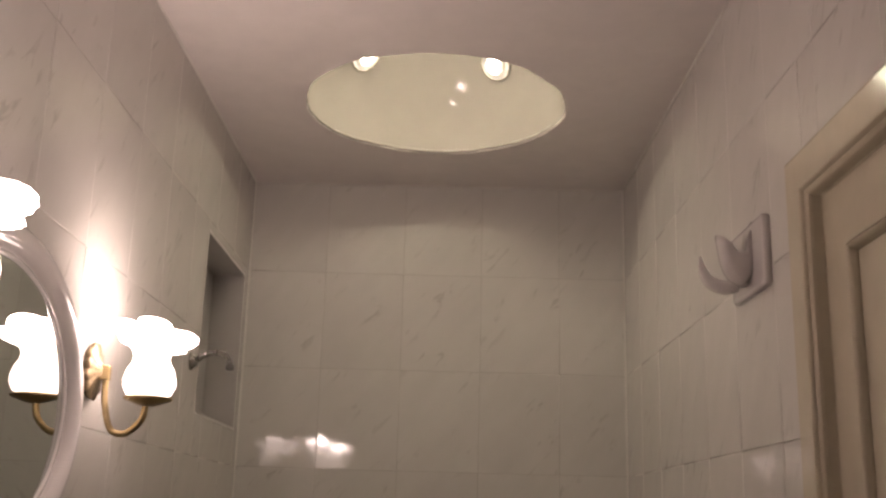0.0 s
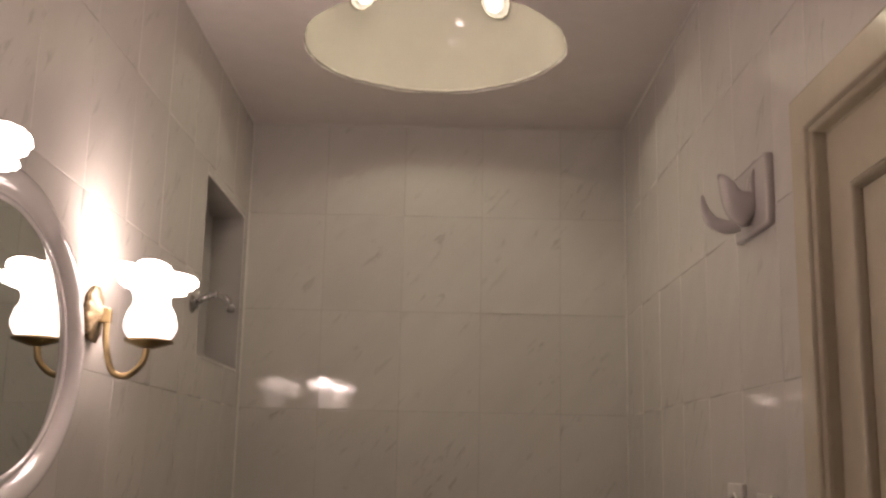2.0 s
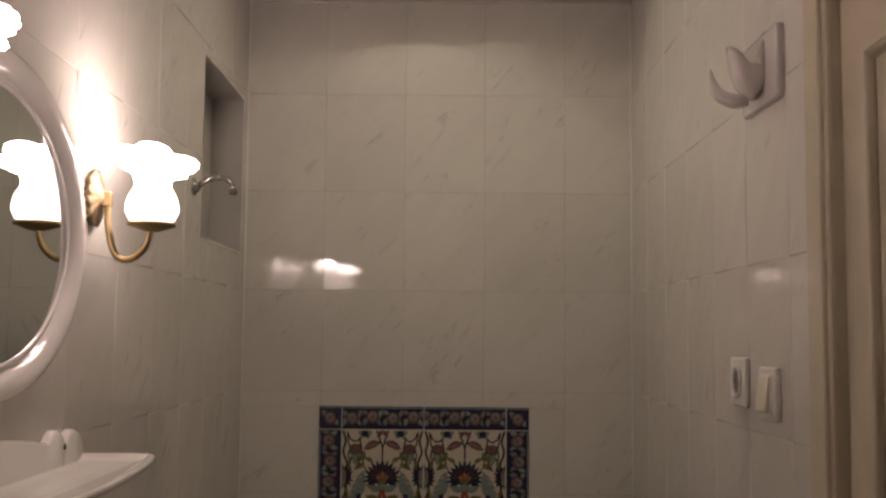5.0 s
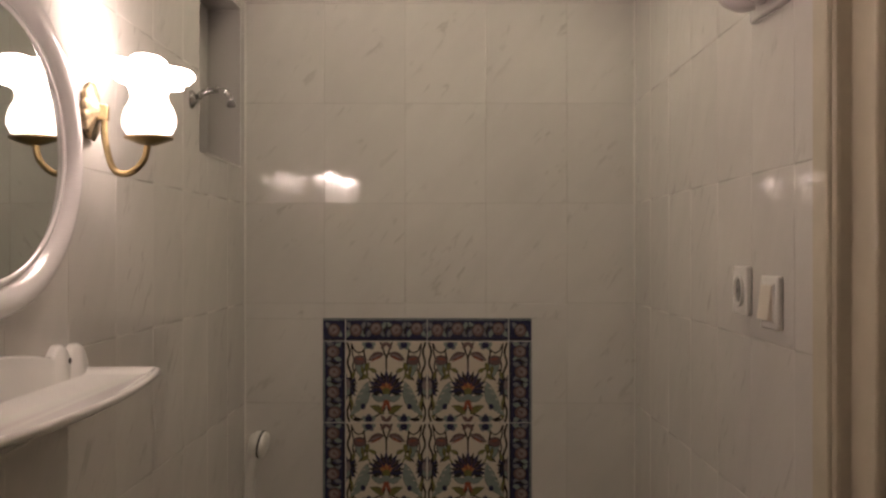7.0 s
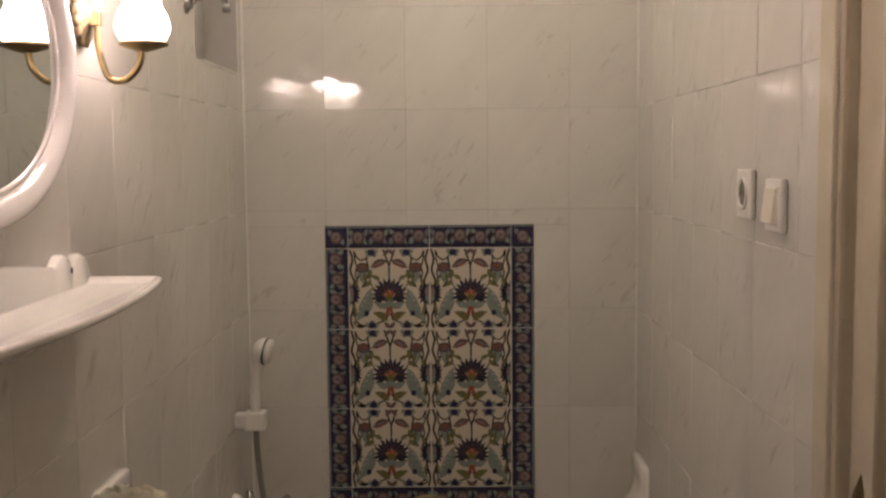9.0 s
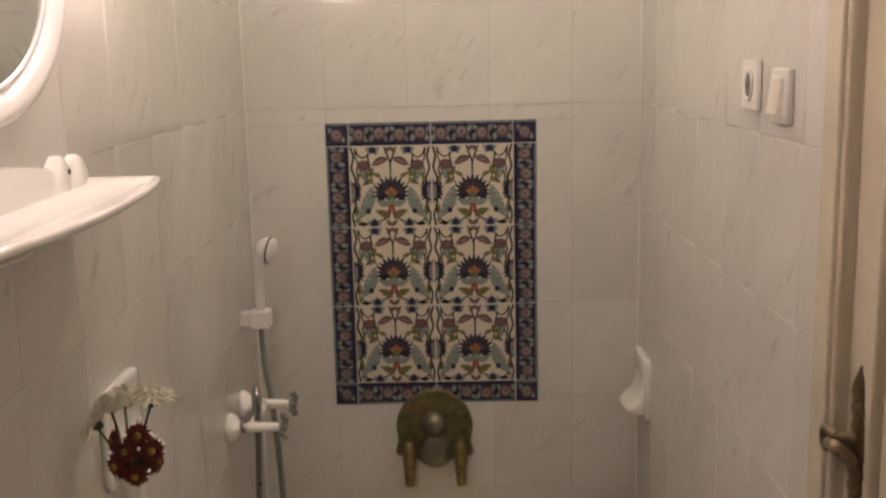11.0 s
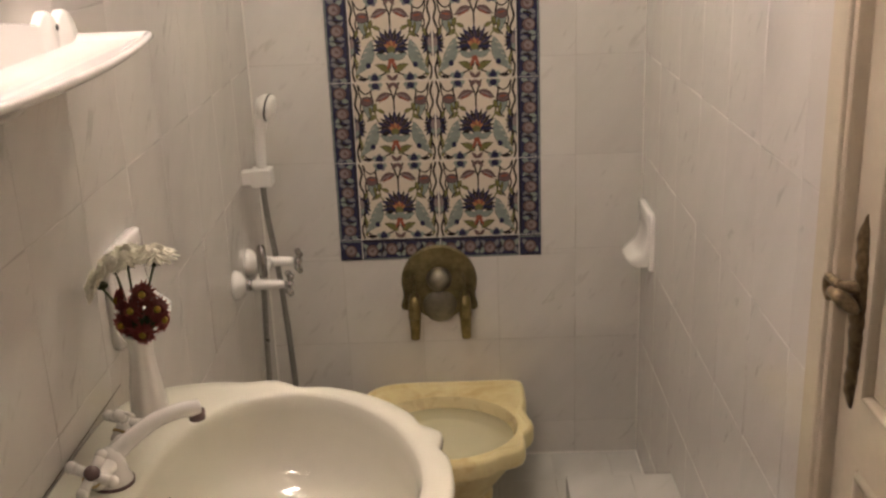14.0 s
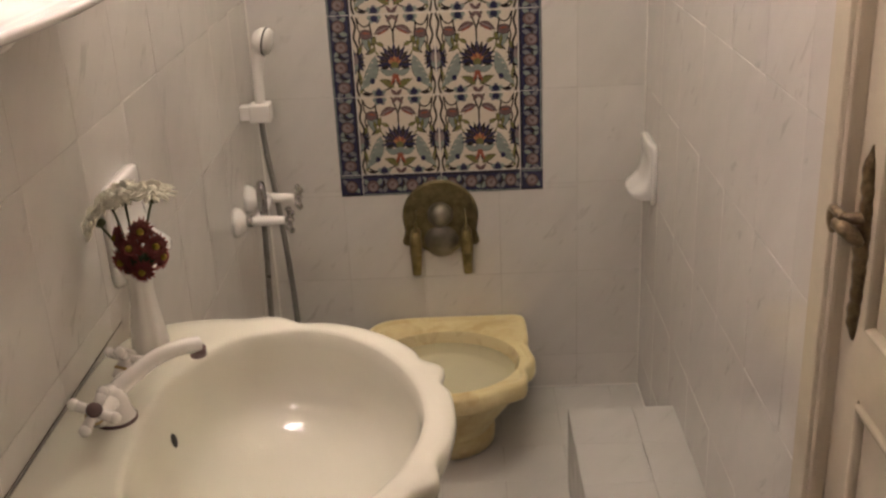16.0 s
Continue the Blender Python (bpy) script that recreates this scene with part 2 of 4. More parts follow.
def tube(bm, points, radii, n=12, steps=8, flat=1.0):
    """A round rod along a smooth path, its radius running through radii."""
    path = smooth_path(points, steps)
    radii = radii if isinstance(radii, (list, tuple)) else [radii, radii]
    side, loops = None, []
    for i, p in enumerate(path):
        d = (path[min(i + 1, len(path) - 1)] - path[max(i - 1, 0)]).normalized()
        if side is None:
            side = d.orthogonal().normalized()
        side = (side - d * side.dot(d)).normalized()
        up = d.cross(side)
        f = i / (len(path) - 1) * (len(radii) - 1)
        k = min(int(f), len(radii) - 2)
        r = radii[k] + (radii[k + 1] - radii[k]) * (f - k)
        loops.append([p + side * r * math.cos(2 * math.pi * j / n) + up * r * flat * math.sin(2 * math.pi * j / n) for j in range(n)])
    rings(bm, loops, True, True, True)
    return bm


def ball(bm, at, r, sx=1, sy=1, sz=1, u=16, v=10):
    bmesh.ops.create_uvsphere(bm, u_segments=u, v_segments=v, radius=r, matrix=Matrix.Translation(at) @ Matrix.Diagonal((sx, sy, sz, 1)))
    return bm


def cut(rect, hole):
    """What is left of a rectangle (u0, v0, u1, v1) round a hole."""
    u0, v0, u1, v1 = rect
    a0, b0, a1, b1 = hole
    if a0 >= u1 or a1 <= u0 or b0 >= v1 or b1 <= v0:
        return [rect]
    out = []
    if a0 > u0:
        out.append((u0, v0, a0, v1))
    if a1 < u1:
        out.append((a1, v0, u1, v1))
    m0, m1 = max(u0, a0), min(u1, a1)
    if b0 > v0:
        out.append((m0, v0, m1, b0))
    if b1 < v1:
        out.append((m0, b1, m1, v1))
    return out


def minus(rects, holes):
    for h in holes:
        rects = [q for r in rects for q in cut(r, h)]
    return rects


# ---- large structure ----
OUT = 0.16
NICHE_BOX = (2.335, 1.82, 2.795, 2.245)     # y, z, y, z on the left wall
DOOR_BOX = (0.535, 0.0, 1.335, 2.042)       # y, z, y, z on the right wall
PANEL_BOX = (-0.344, 0.634, 0.2245, 1.4155)   # x, z, x, z on the back wall
G = 0.0011                                  # the tiles' faces stand this far before the wall body


def wall(name, make, label, surface=GROUT):
    bm = bmesh.new()
    make(bm)
    ob = new(name, mesh_of(bm, name, surface, False))
    return tagged(ob, label, "wall", kind="structure")


def left_boxes(bm):
    for y0, z0, y1, z1 in minus([(YF, 0, YB, ZC)], [NICHE_BOX]):
        box(bm, (XL - OUT, y0, z0), (XL - G, y1, z1))
    y0, z0, y1, z1 = NICHE_BOX
    box(bm, (XL - OUT, y0, z0), (XL - 0.09, y1, z1))


def right_boxes(bm):
    for y0, z0, y1, z1 in minus([(YF, 0, YB, ZC)], [DOOR_BOX]):
        box(bm, (XR + G, y0, z0), (XR + OUT, y1, z1))


wall_left = wall("wall_left", left_boxes, "white marbled glazed tile wall with a recess")
wall_right = wall("wall_right", right_boxes, "white marbled glazed tile wall with a doorway")
wall_back = wall("wall_back", lambda bm: box(bm, (XL - OUT, YB + G, 0), (XR + OUT, YB + G + OUT, ZC)), "white marbled glazed tile end wall")
# front wall is unseen, added to close the room; dark to reduce fill light
wall_front = wall("wall_front", lambda bm: box(bm, (XL - OUT, YF - OUT, 0), (XR + OUT, YF, ZC)), "unseen closing wall, dark grey to cut bounce light", BOUNCE_CUT_GREY)
bm = bmesh.new()
box(bm, (XL - OUT, YF - OUT, -0.12), (XR + OUT, YB + OUT, -G))
floor = tagged(new("floor", mesh_of(bm, "floor", GROUT, False)), "small white tiles with grey joints", "floor", kind="structure")

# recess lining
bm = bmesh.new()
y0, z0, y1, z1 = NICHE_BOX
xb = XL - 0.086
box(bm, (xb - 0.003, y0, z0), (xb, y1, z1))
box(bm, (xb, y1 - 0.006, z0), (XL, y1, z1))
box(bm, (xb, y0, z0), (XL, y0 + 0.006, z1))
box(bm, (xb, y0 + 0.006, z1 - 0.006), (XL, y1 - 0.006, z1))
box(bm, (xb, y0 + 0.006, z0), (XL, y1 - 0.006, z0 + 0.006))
part("niche_lining", bm, NICHE, wall_left, "plain recess lining, greyed for the shade inside it", False)

# ceiling with a round opening
bm = bmesh.new()
N = 96
inner, outer, up = [], [], []
x0, x1, q0, q1 = XL - 0.05, XR + 0.05, YF - 0.05, YB + 0.05
for i in range(N):
    a = 2 * math.pi * i / N
    c, s = math.cos(a), math.sin(a)
    r = HR * (1 + 0.006 * math.sin(5 * a + 1) + 0.004 * math.sin(11 * a))
    k = min((x1 - HOLE.x) / c if c > 1e-6 else 1e9, (x0 - HOLE.x) / c if c < -1e-6 else 1e9,
            (q1 - HOLE.y) / s if s > 1e-6 else 1e9, (q0 - HOLE.y) / s if s < -1e-6 else 1e9)
    chip = 1 + 0.006 * math.sin(23 * a) * math.sin(9 * a + 0.5) + 0.003 * math.sin(41 * a)
    inner.append((HOLE.x + r * chip * c, HOLE.y + r * chip * s, ZC))
    up.append((HOLE.x + r * c * 0.992, HOLE.y + r * s * 0.992, ZC + 0.009))
    outer.append((HOLE.x + k * c, HOLE.y + k * s, ZC))
top = [(p[0], p[1], ZC + 0.02) for p in outer]
rings(bm, [up, inner, outer, top])
ceiling = tagged(new("ceiling", mesh_of(bm, "ceiling", PLASTER, False)), "painted plaster ceiling with a round dome opening", "ceiling", kind="structure")
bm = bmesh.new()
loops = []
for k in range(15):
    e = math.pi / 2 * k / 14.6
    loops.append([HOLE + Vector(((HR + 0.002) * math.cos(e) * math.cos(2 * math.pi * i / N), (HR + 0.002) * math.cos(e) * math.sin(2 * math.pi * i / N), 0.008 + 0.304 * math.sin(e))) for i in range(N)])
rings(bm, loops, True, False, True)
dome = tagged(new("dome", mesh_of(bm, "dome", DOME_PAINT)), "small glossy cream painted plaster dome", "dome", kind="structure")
bm = bmesh.new()
lip = []
for i in range(N + 1):
    a = 2 * math.pi * i / N
    r = HR * (1 + 0.006 * math.sin(5 * a + 1) + 0.004 * math.sin(11 * a)) - 0.001
    lip.append(HOLE + Vector((r * math.cos(a), r * math.sin(a), 0.006 + 0.001 * math.sin(7 * a) + 0.001 * math.sin(29 * a))))
tube(bm, lip, [0.002, 0.004, 0.005, 0.003, 0.002, 0.002, 0.002], 8, 1)
part("plaster_lip", bm, DOME_PAINT, dome, "rough plaster edge of the opening")

# sealant beads
bm = bmesh.new()
for a, b in (((XL, YF, ZC), (XL, YB, ZC)), ((XL, YB, ZC), (XR, YB, ZC)), ((XR, YB, ZC), (XR, YF, ZC)),
             ((XL, YB, ZC), (XL, YB, 0)), ((XR, YB, ZC), (XR, YB, 0)), ((XL, YB, 0), (XR, YB, 0)), ((XR, YB, 0), (XR, 2.34, 0))):
    a, b = Vector(a), Vector(b)
    size = 1.0 if a.z == b.z == ZC else 0.45
    tube(bm, [a.lerp(b, k / 12) + Vector((0, 0, 0.002 * size * math.sin(k * 2.1))) for k in range(13)], [size * r for r in (0.007, 0.009, 0.006, 0.008, 0.007)], 8, 3)
tagged(new("trim", mesh_of(bm, "trim", CAULK)), "uneven white sealant bead round the ceiling", "trim", kind="structure")

# cast glass eyes in the dome
eye = None
for k in range(4):
    az = radians(51 + 90 * k)
    e = radians(39.5)
    d = Vector((math.cos(e) * math.cos(az), math.cos(e) * math.sin(az), math.sin(e)))
    p = HOLE + Vector(((HR - 0.001) * d.x, (HR - 0.001) * d.y, 0.012 + 0.293 * d.z))
    mt = Matrix.Translation(p) @ d.to_track_quat("-Z", "Y").to_matrix().to_4x4()
    if eye is None:
        eye = thing("glass_eye_light", 0, 0, 0, "round cast glass skylight eye glowing in the dome", "skylight", "eyes of the dome")
        bm = bmesh.new()
        lathe(bm, [(0.001, 0.013), (0.014, 0.012), (0.028, 0.007), (0.039, 0.0)], 28)
        part("glass", bm, EYE_GLASS, eye)
        bm = bmesh.new()
        lathe(bm, [(0.039, -0.004), (0.039, 0.003), (0.043, 0.004), (0.047, -0.004)], 28, caps=False)
        part("rim", bm, DOME_PAINT, eye)
        eye.matrix_basis = mt
    else:
        copy_thing(eye, mt)

# ---- left wall: lamps, mirror, shelf ----
def sconce():
    ob = thing("wall_lamp", XL, 1.622, 1.815, "brass wall lamp with a lit ruffled opal glass shade", "wall lamp", "lamps beside the mirror")
    bm = bmesh.new()
    lathe(bm, [(0.030, 0.0), (0.034, 0.004), (0.036, 0.009), (0.032, 0.012), (0.022, 0.014), (0.012, 0.018), (0.009, 0.024), (0.002, 0.025)], 96, axis="x",
          wave=lambda a, h, r: r * (1 + 0.13 * (abs(math.sin(6 * a)) - 0.4) * min(1, r / 0.03)) * (1.0 + 0.20 * math.sin(a) ** 2))
    part("backplate", bm, PLATE_BRONZE, ob, "fluted oval bronze backplate")
    bm = bmesh.new()
    tube(bm, [(0.012, 0, 0.0), (0.026, 0, -0.004), (0.029, 0, -0.045), (0.042, 0, -0.088), (0.066, 0, -0.094), (0.088, 0, -0.074), (0.094, 0, -0.046)], 0.0052, 12)
    box(bm, (0.014, -0.008, -0.014), (0.034, 0.008, 0.010), 0.003)
    part("arm", bm, BRASS, ob)
    bm = bmesh.new()
    lathe(bm, [(0.008, -0.052), (0.016, -0.050), (0.036, -0.043), (0.038, -0.040), (0.036, -0.038), (0.010, -0.040)], 32, (0.096, 0, 0))
    part("cup", bm, BRASS, ob)
    bm = bmesh.new()

    face = radians(74)                  # one petal is turned to the room
    prof = [(0.018, -0.038), (0.034, -0.034), (0.040, -0.022), (0.0405, -0.012), (0.036, 0.004), (0.029, 0.015), (0.0275, 0.024), (0.031, 0.036), (0.038, 0.048), (0.047, 0.058), (0.055, 0.063), (0.060, 0.062), (0.061, 0.059), (0.059, 0.064), (0.050, 0.066), (0.038, 0.056), (0.028, 0.040)]
    loops = []
    for r, h in prof:
        loop = []
        for i in range(120):
            a = 2 * math.pi * i / 120
            k = min(1.0, max(0.0, (r - 0.028) / 0.032)) if h > 0.02 else 0.0
            lobe = abs(math.cos(2.5 * (a + face))) ** 0.7
            rr = r * (1 + k * (0.42 * lobe - 0.28) + 0.025 * k * math.cos(35 * a))
            loop.append(Vector((0.096 + rr * math.cos(a), rr * math.sin(a), h + k * (0.017 * math.cos(a + radians(105)) + 0.007 * lobe - 0.009))))
        loops.append(loop)
    rings(bm, loops, True, True, True)
    part("shade", bm, SHADE, ob, "glowing ruffled opal glass shade")
    bm = bmesh.new()
    ball(bm, (0.096, 0, 0.054), 0.025, 1, 1, 1.15)
    part("bulb", bm, BULB, ob, "lit frosted bulb")
    return ob


lamp = sconce()
copy_thing(lamp, pose(XL, 0.940, 1.836))

MY, MZ, MA, MB = 1.262, 1.736, 0.288, 0.218
ob = thing("mirror", XL, MY, MZ, "oval wall mirror in a white moulded gloss frame", "mirror")
bm = bmesh.new()
loops = []
for i in range(96):
    a = 2 * math.pi * i / 96
    d = Vector((0, math.cos(a) * MB, math.sin(a) * MA)).normalized()
    e = Vector((0, MA * math.cos(a), MB * math.sin(a)))
    loop = []
    for back, h in ((0.0, 0.0), (0.0, 0.012), (0.005, 0.021), (0.011, 0.025), (0.018, 0.025), (0.026, 0.023), (0.033, 0.018), (0.037, 0.012), (0.038, 0.005), (0.040, 0.005), (0.041, 0.011), (0.045, 0.011), (0.048, 0.009), (0.048, 0.0)):
        loop.append(e - d * back + Vector((h, 0, 0)))
    loops.append(loop)
loops.append(loops[0])
vs = [[bm.verts.new(p) for p in l] for l in loops[:-1]]
for i in range(96):
    for j in range(13):
        bm.faces.new((vs[i][j], vs[(i + 1) % 96][j], vs[(i + 1) % 96][j + 1], vs[i][j + 1]))
part("frame", bm, FRAME_WHITE, ob)
bm = bmesh.new()
lathe(bm, [(1.0, 0.004), (1.0, 0.008)], 96, axis="x")
for v in bm.verts:
    v.co.y *= MA - 0.046
    v.co.z *= MB - 0.046
part("glass", bm, MIRROR, ob, "silvered mirror glass", False)

# ceramic shelf under the mirror
ob = thing("bathroom_shelf", XL, 1.26, 1.425, "white glazed ceramic wall shelf with scrolled upstand", "shelf")
bm = bmesh.new()


def shelf_out(s):
    """Half outline: distance from the wall at s = -1..1 along the length."""
    return 0.122 + 0.036 * math.cos(s * math.pi / 2) ** 0.8


L = 0.335
loops = []
for dz, inset, lift in ((-0.036, 0.10, 0), (-0.026, 0.055, 0), (-0.011, 0.012, 0), (-0.003, 0.0, 0), (0.003, 0.003, 0), (0.004, 0.008, 0), (-0.003, 0.016, 0), (-0.006, 0.03, 0)):
    loop = [Vector((0, -L + inset, dz))]
    for k in range(41):
        s = -1 + k / 20
        loop.append(Vector((max(0.006, shelf_out(s) - inset), s * (L - inset), dz)))
    loop.append(Vector((0, L - inset, dz)))
    loops.append(loop)
rings(bm, loops, True, True, True)
part("tray", bm, CERAMIC, ob)
bm = bmesh.new()
up, n = [], 120
for k in range(n + 1):
    s = -1 + 2 * k / n
    y = s * 0.332
    d = abs(y)
    hump = lambda c, w, top: top * math.sqrt(max(0.0, 1 - ((d - c) / w) ** 2))
    h = max(0.008, hump(0.228, 0.036, 0.046), hump(0.294, 0.036, 0.042))
    if d < 0.228:
        h = max(h, 0.032 + 0.018 * math.cos(min(1.0, d / 0.19) * math.pi / 2))
    up.append((y, max(h, 0.008)))
vs = []
for x, low, cutb in ((0.0, -0.02, 0.0), (0.010, -0.02, 0.0), (0.014, -0.02, 0.004)):
    vs.append([(bm.verts.new((x, y, low)), bm.verts.new((x, y, h - cutb))) for y, h in up])
for k in range(n):
    for a in (0, 1):
        bm.faces.new((vs[a][k][1], vs[a][k + 1][1], vs[a + 1][k + 1][1], vs[a + 1][k][1]))
    bm.faces.new((vs[2][k][0], vs[2][k + 1][0], vs[2][k + 1][1], vs[2][k][1]))
for a in (0, 1):
    for k in (0, n):
        bm.faces.new((vs[a][k][0], vs[a + 1][k][0], vs[a + 1][k][1], vs[a][k][1]))
part("upstand", bm, CERAMIC, ob)
for s in (-1, 1):
    bm = bmesh.new()
    lathe(bm, [(0.0045, 0.0140), (0.0045, 0.0152), (0.001, 0.0156)], 12, (0, s * 0.254, 0.021), axis="x")
    part("screw_hole", bm, DARK, ob, "dark fixing hole")
for y in (0.12, -0.12):
    bm = bmesh.new()
    tube(bm, [(0.112, y, -0.012), (0.098, y + 0.010, -0.026), (0.06, y + 0.014, -0.040), (0.0, y + 0.014, -0.046)], [0.003, 0.005, 0.005, 0.003], 8)
    part("rib", bm, CERAMIC, ob)

# chrome arm near the recess
ob = thing("wall_spout", XL, 2.262, 1.925, "small bent chrome wall spout beside the recess", "wall spout")
bm = bmesh.new()
lathe(bm, [(0.020, 0.0), (0.020, 0.004), (0.012, 0.010), (0.008, 0.016)], 24, axis="x")
part("flange", bm, CHROME, ob)
bm = bmesh.new()
tube(bm, [(0.01, 0, 0), (0.024, 0.0, 0.012), (0.044, 0.0, 0.020), (0.066, 0.0, 0.019), (0.080, 0.0, 0.012), (0.086, 0.0, -0.002)], [0.0055, 0.0075, 0.0055, 0.007, 0.0055], 12)
for at, r in (((0.020, 0, 0.009), 0.0095), ((0.036, 0, 0.018), 0.0085), ((0.055, 0, 0.021), 0.0088), ((0.074, 0, 0.016), 0.0085)):
    ball(bm, at, r, 0.6, 1, 1, 14, 8)
part("bent_pipe", bm, CHROME, ob)
bm = bmesh.new()
lathe(bm, [(0.006, 0.004), (0.009, -0.002), (0.010, -0.010), (0.006, -0.013)], 16, (0.087, 0.0, -0.005))
part("nozzle", bm, SOCKET_GREY, ob, "dark outlet end")


# ---- washbasin ----
BX, BY, BZ = -0.262, 1.266, 0.872
ob = thing("washbasin", BX, BY, BZ, "ivory ceramic washbasin with a scalloped shell rim", "washbasin")
NB = 160


def basin_outer(a):
    c, s = math.cos(a), math.sin(a)
    rx, ry = (0.247, 0.302) if c > 0 else (0.291, 0.302 + 0.024 * min(1.0, -c * 4))
    n = 1.93 if c > 0 else 5.0
    r = (abs(c / rx) ** n + abs(s / ry) ** n) ** (-1 / n)
    for m0 in (31, 97, -33, -97):
        d = (math.degrees(a) - m0 + 180) % 360 - 180
        r += 0.011 * math.exp(-(d / 4.5) ** 2) - 0.006 * math.exp(-((d - 9) / 4) ** 2) - 0.006 * math.exp(-((d + 9) / 4) ** 2)
    return Vector((r * c, r * s, 0))


def basin_inner(a, k=1.0):
    c, s = math.cos(a), math.sin(a)
    rx, n = (0.201, 1.8) if c > 0 else (0.170, 2.4)
    r = (abs(c / rx) ** n + abs(s / 0.262) ** n) ** (-1 / n)
    return Vector((r * k * c, r * k * s, 0))


loops = []
ANG = [2 * math.pi * i / NB for i in range(NB)]
for k, dz in ((0.30, -0.235), (0.55, -0.200), (0.80, -0.125), (0.93, -0.060), (0.985, -0.030), (1.0, -0.014), (0.995, -0.004), (0.975, 0.0)):
    loops.append([Vector((max(p.x * k if dz > -0.1 or p.x > 0 else p.x, XL - BX + 0.001), p.y * k, dz)) if p.x < -0.2 else Vector((p.x * k, p.y * k, dz)) for p in map(basin_outer, ANG)])
for f, dz in ((0.35, 0.001), (0.75, 0.0005), (0.95, -0.001), (1.0, -0.0045)):
    loops.append([basin_outer(a) * 0.975 * (1 - f) + basin_inner(a, 1.015) * f + Vector((0, 0, dz)) for a in ANG])
for k, dz in ((1.0, -0.012), (0.990, -0.024), (0.965, -0.058), (0.90, -0.098), (0.76, -0.128), (0.52, -0.142), (0.28, -0.150), (0.09, -0.153)):
    loops.append([basin_inner(a, k) + Vector((0, 0, dz)) for a in ANG])
bm = bmesh.new()
rings(bm, loops, True, True, True)
part("bowl", bm, BASIN_WHITE, ob)
bm = bmesh.new()
lathe(bm, [(0.012, 0.0), (0.021, 0.003), (0.023, 0.0)], 24, (0.030, 0, -0.1525))
part("drain", bm, CHROME, ob)
bm = bmesh.new()
ball(bm, (-0.1575, 0.078, -0.077), 0.010, 0.6, 0.9, 1.4)
part("overflow", bm, DARK, ob, "dark oval overflow hole")
bm = bmesh.new()
tube(bm, [(XL - BX + 0.001, -0.32, 0.0), (XL - BX + 0.001, 0.32, 0.0)], 0.0008, 6, 6)
part("wall_joint", bm, JOINT_BROWN, ob, "dark open joint along the wall")

ob = thing("basin_faucet", -0.470, 1.285, BZ, "white enamel two-handle basin faucet with brown trims", "faucet")
bm = bmesh.new()
lathe(bm, [(0.026, 0.0), (0.027, 0.006), (0.022, 0.016), (0.019, 0.034), (0.016, 0.046), (0.006, 0.052)], 28)
tube(bm, [(0, -0.058, 0.034), (0, 0, 0.032), (0, 0.058, 0.034)], [0.011, 0.014, 0.011], 14)
part("body", bm, CERAMIC, ob)
bm = bmesh.new()
lathe(bm, [(0.0285, 0.0), (0.0285, 0.004), (0.026, 0.005)], 28)
part("base_ring", bm, MAUVE, ob, "brown base ring")
bm = bmesh.new()
tube(bm, [(0, 0, 0.036), (0.022, 0.020, 0.052), (0.050, 0.045, 0.066), (0.078, 0.070, 0.068), (0.098, 0.088, 0.062)], [0.014, 0.012, 0.011, 0.011, 0.012], 14)
part("spout", bm, CERAMIC, ob)
bm = bmesh.new()
lathe(bm, [(0.0115, -0.008), (0.0118, 0.004), (0.008, 0.005)], 18, (0.097, 0.087, 0.054))
part("spout_tip", bm, MAUVE, ob, "brown spout ring")
for s in (-1, 1):
    bm = bmesh.new()
    c = Vector((0.0, s * 0.066, 0.048))
    ax = Vector((0.28, s * 0.62, 0.73)).normalized()
    tube(bm, [c - ax * 0.022, c + ax * 0.016], [0.011, 0.009], 14, 2)
    e1 = ax.orthogonal().normalized()
    e2 = ax.cross(e1)
    for k in range(4):
        d = e1 * math.cos(k * math.pi / 2 + 0.5) + e2 * math.sin(k * math.pi / 2 + 0.5)
        tube(bm, [c + ax * 0.008, c + ax * 0.010 + d * 0.027], [0.006, 0.0075], 10, 2)
        ball(bm, c + ax * 0.010 + d * 0.027, 0.0082, u=10, v=8)
    h = part("cross_handle", bm, CERAMIC, ob)
    bm = bmesh.new()
    tube(bm, [c + ax * 0.015, c + ax * 0.020], [0.0105, 0.009], 16, 1)
    part("cap", bm, MAUVE if s < 0 else CERAMIC, h, "brown cap" if s < 0 else "")
    bm = bmesh.new()
    tube(bm, [c - ax * 0.010, c - ax * 0.006], [0.0125, 0.0125], 16, 1)
    part("collar", bm, BRASS, h)

# vase and flowers on the basin's back ledge
VX, VY = -0.474, 1.478
ob = thing("vase", VX, VY, BZ + 0.001, "slim white fluted porcelain bud vase", "vase")
bm = bmesh.new()
lathe(bm, [(0.024, 0.0), (0.027, 0.004), (0.028, 0.016), (0.025, 0.046), (0.020, 0.080), (0.018, 0.106), (0.020, 0.124), (0.024, 0.135), (0.022, 0.135), (0.017, 0.118), (0.014, 0.05)], 48,
      wave=lambda a, h, r: r * (1 + 0.03 * math.cos(8 * a)))
part("body", bm, CERAMIC, ob)


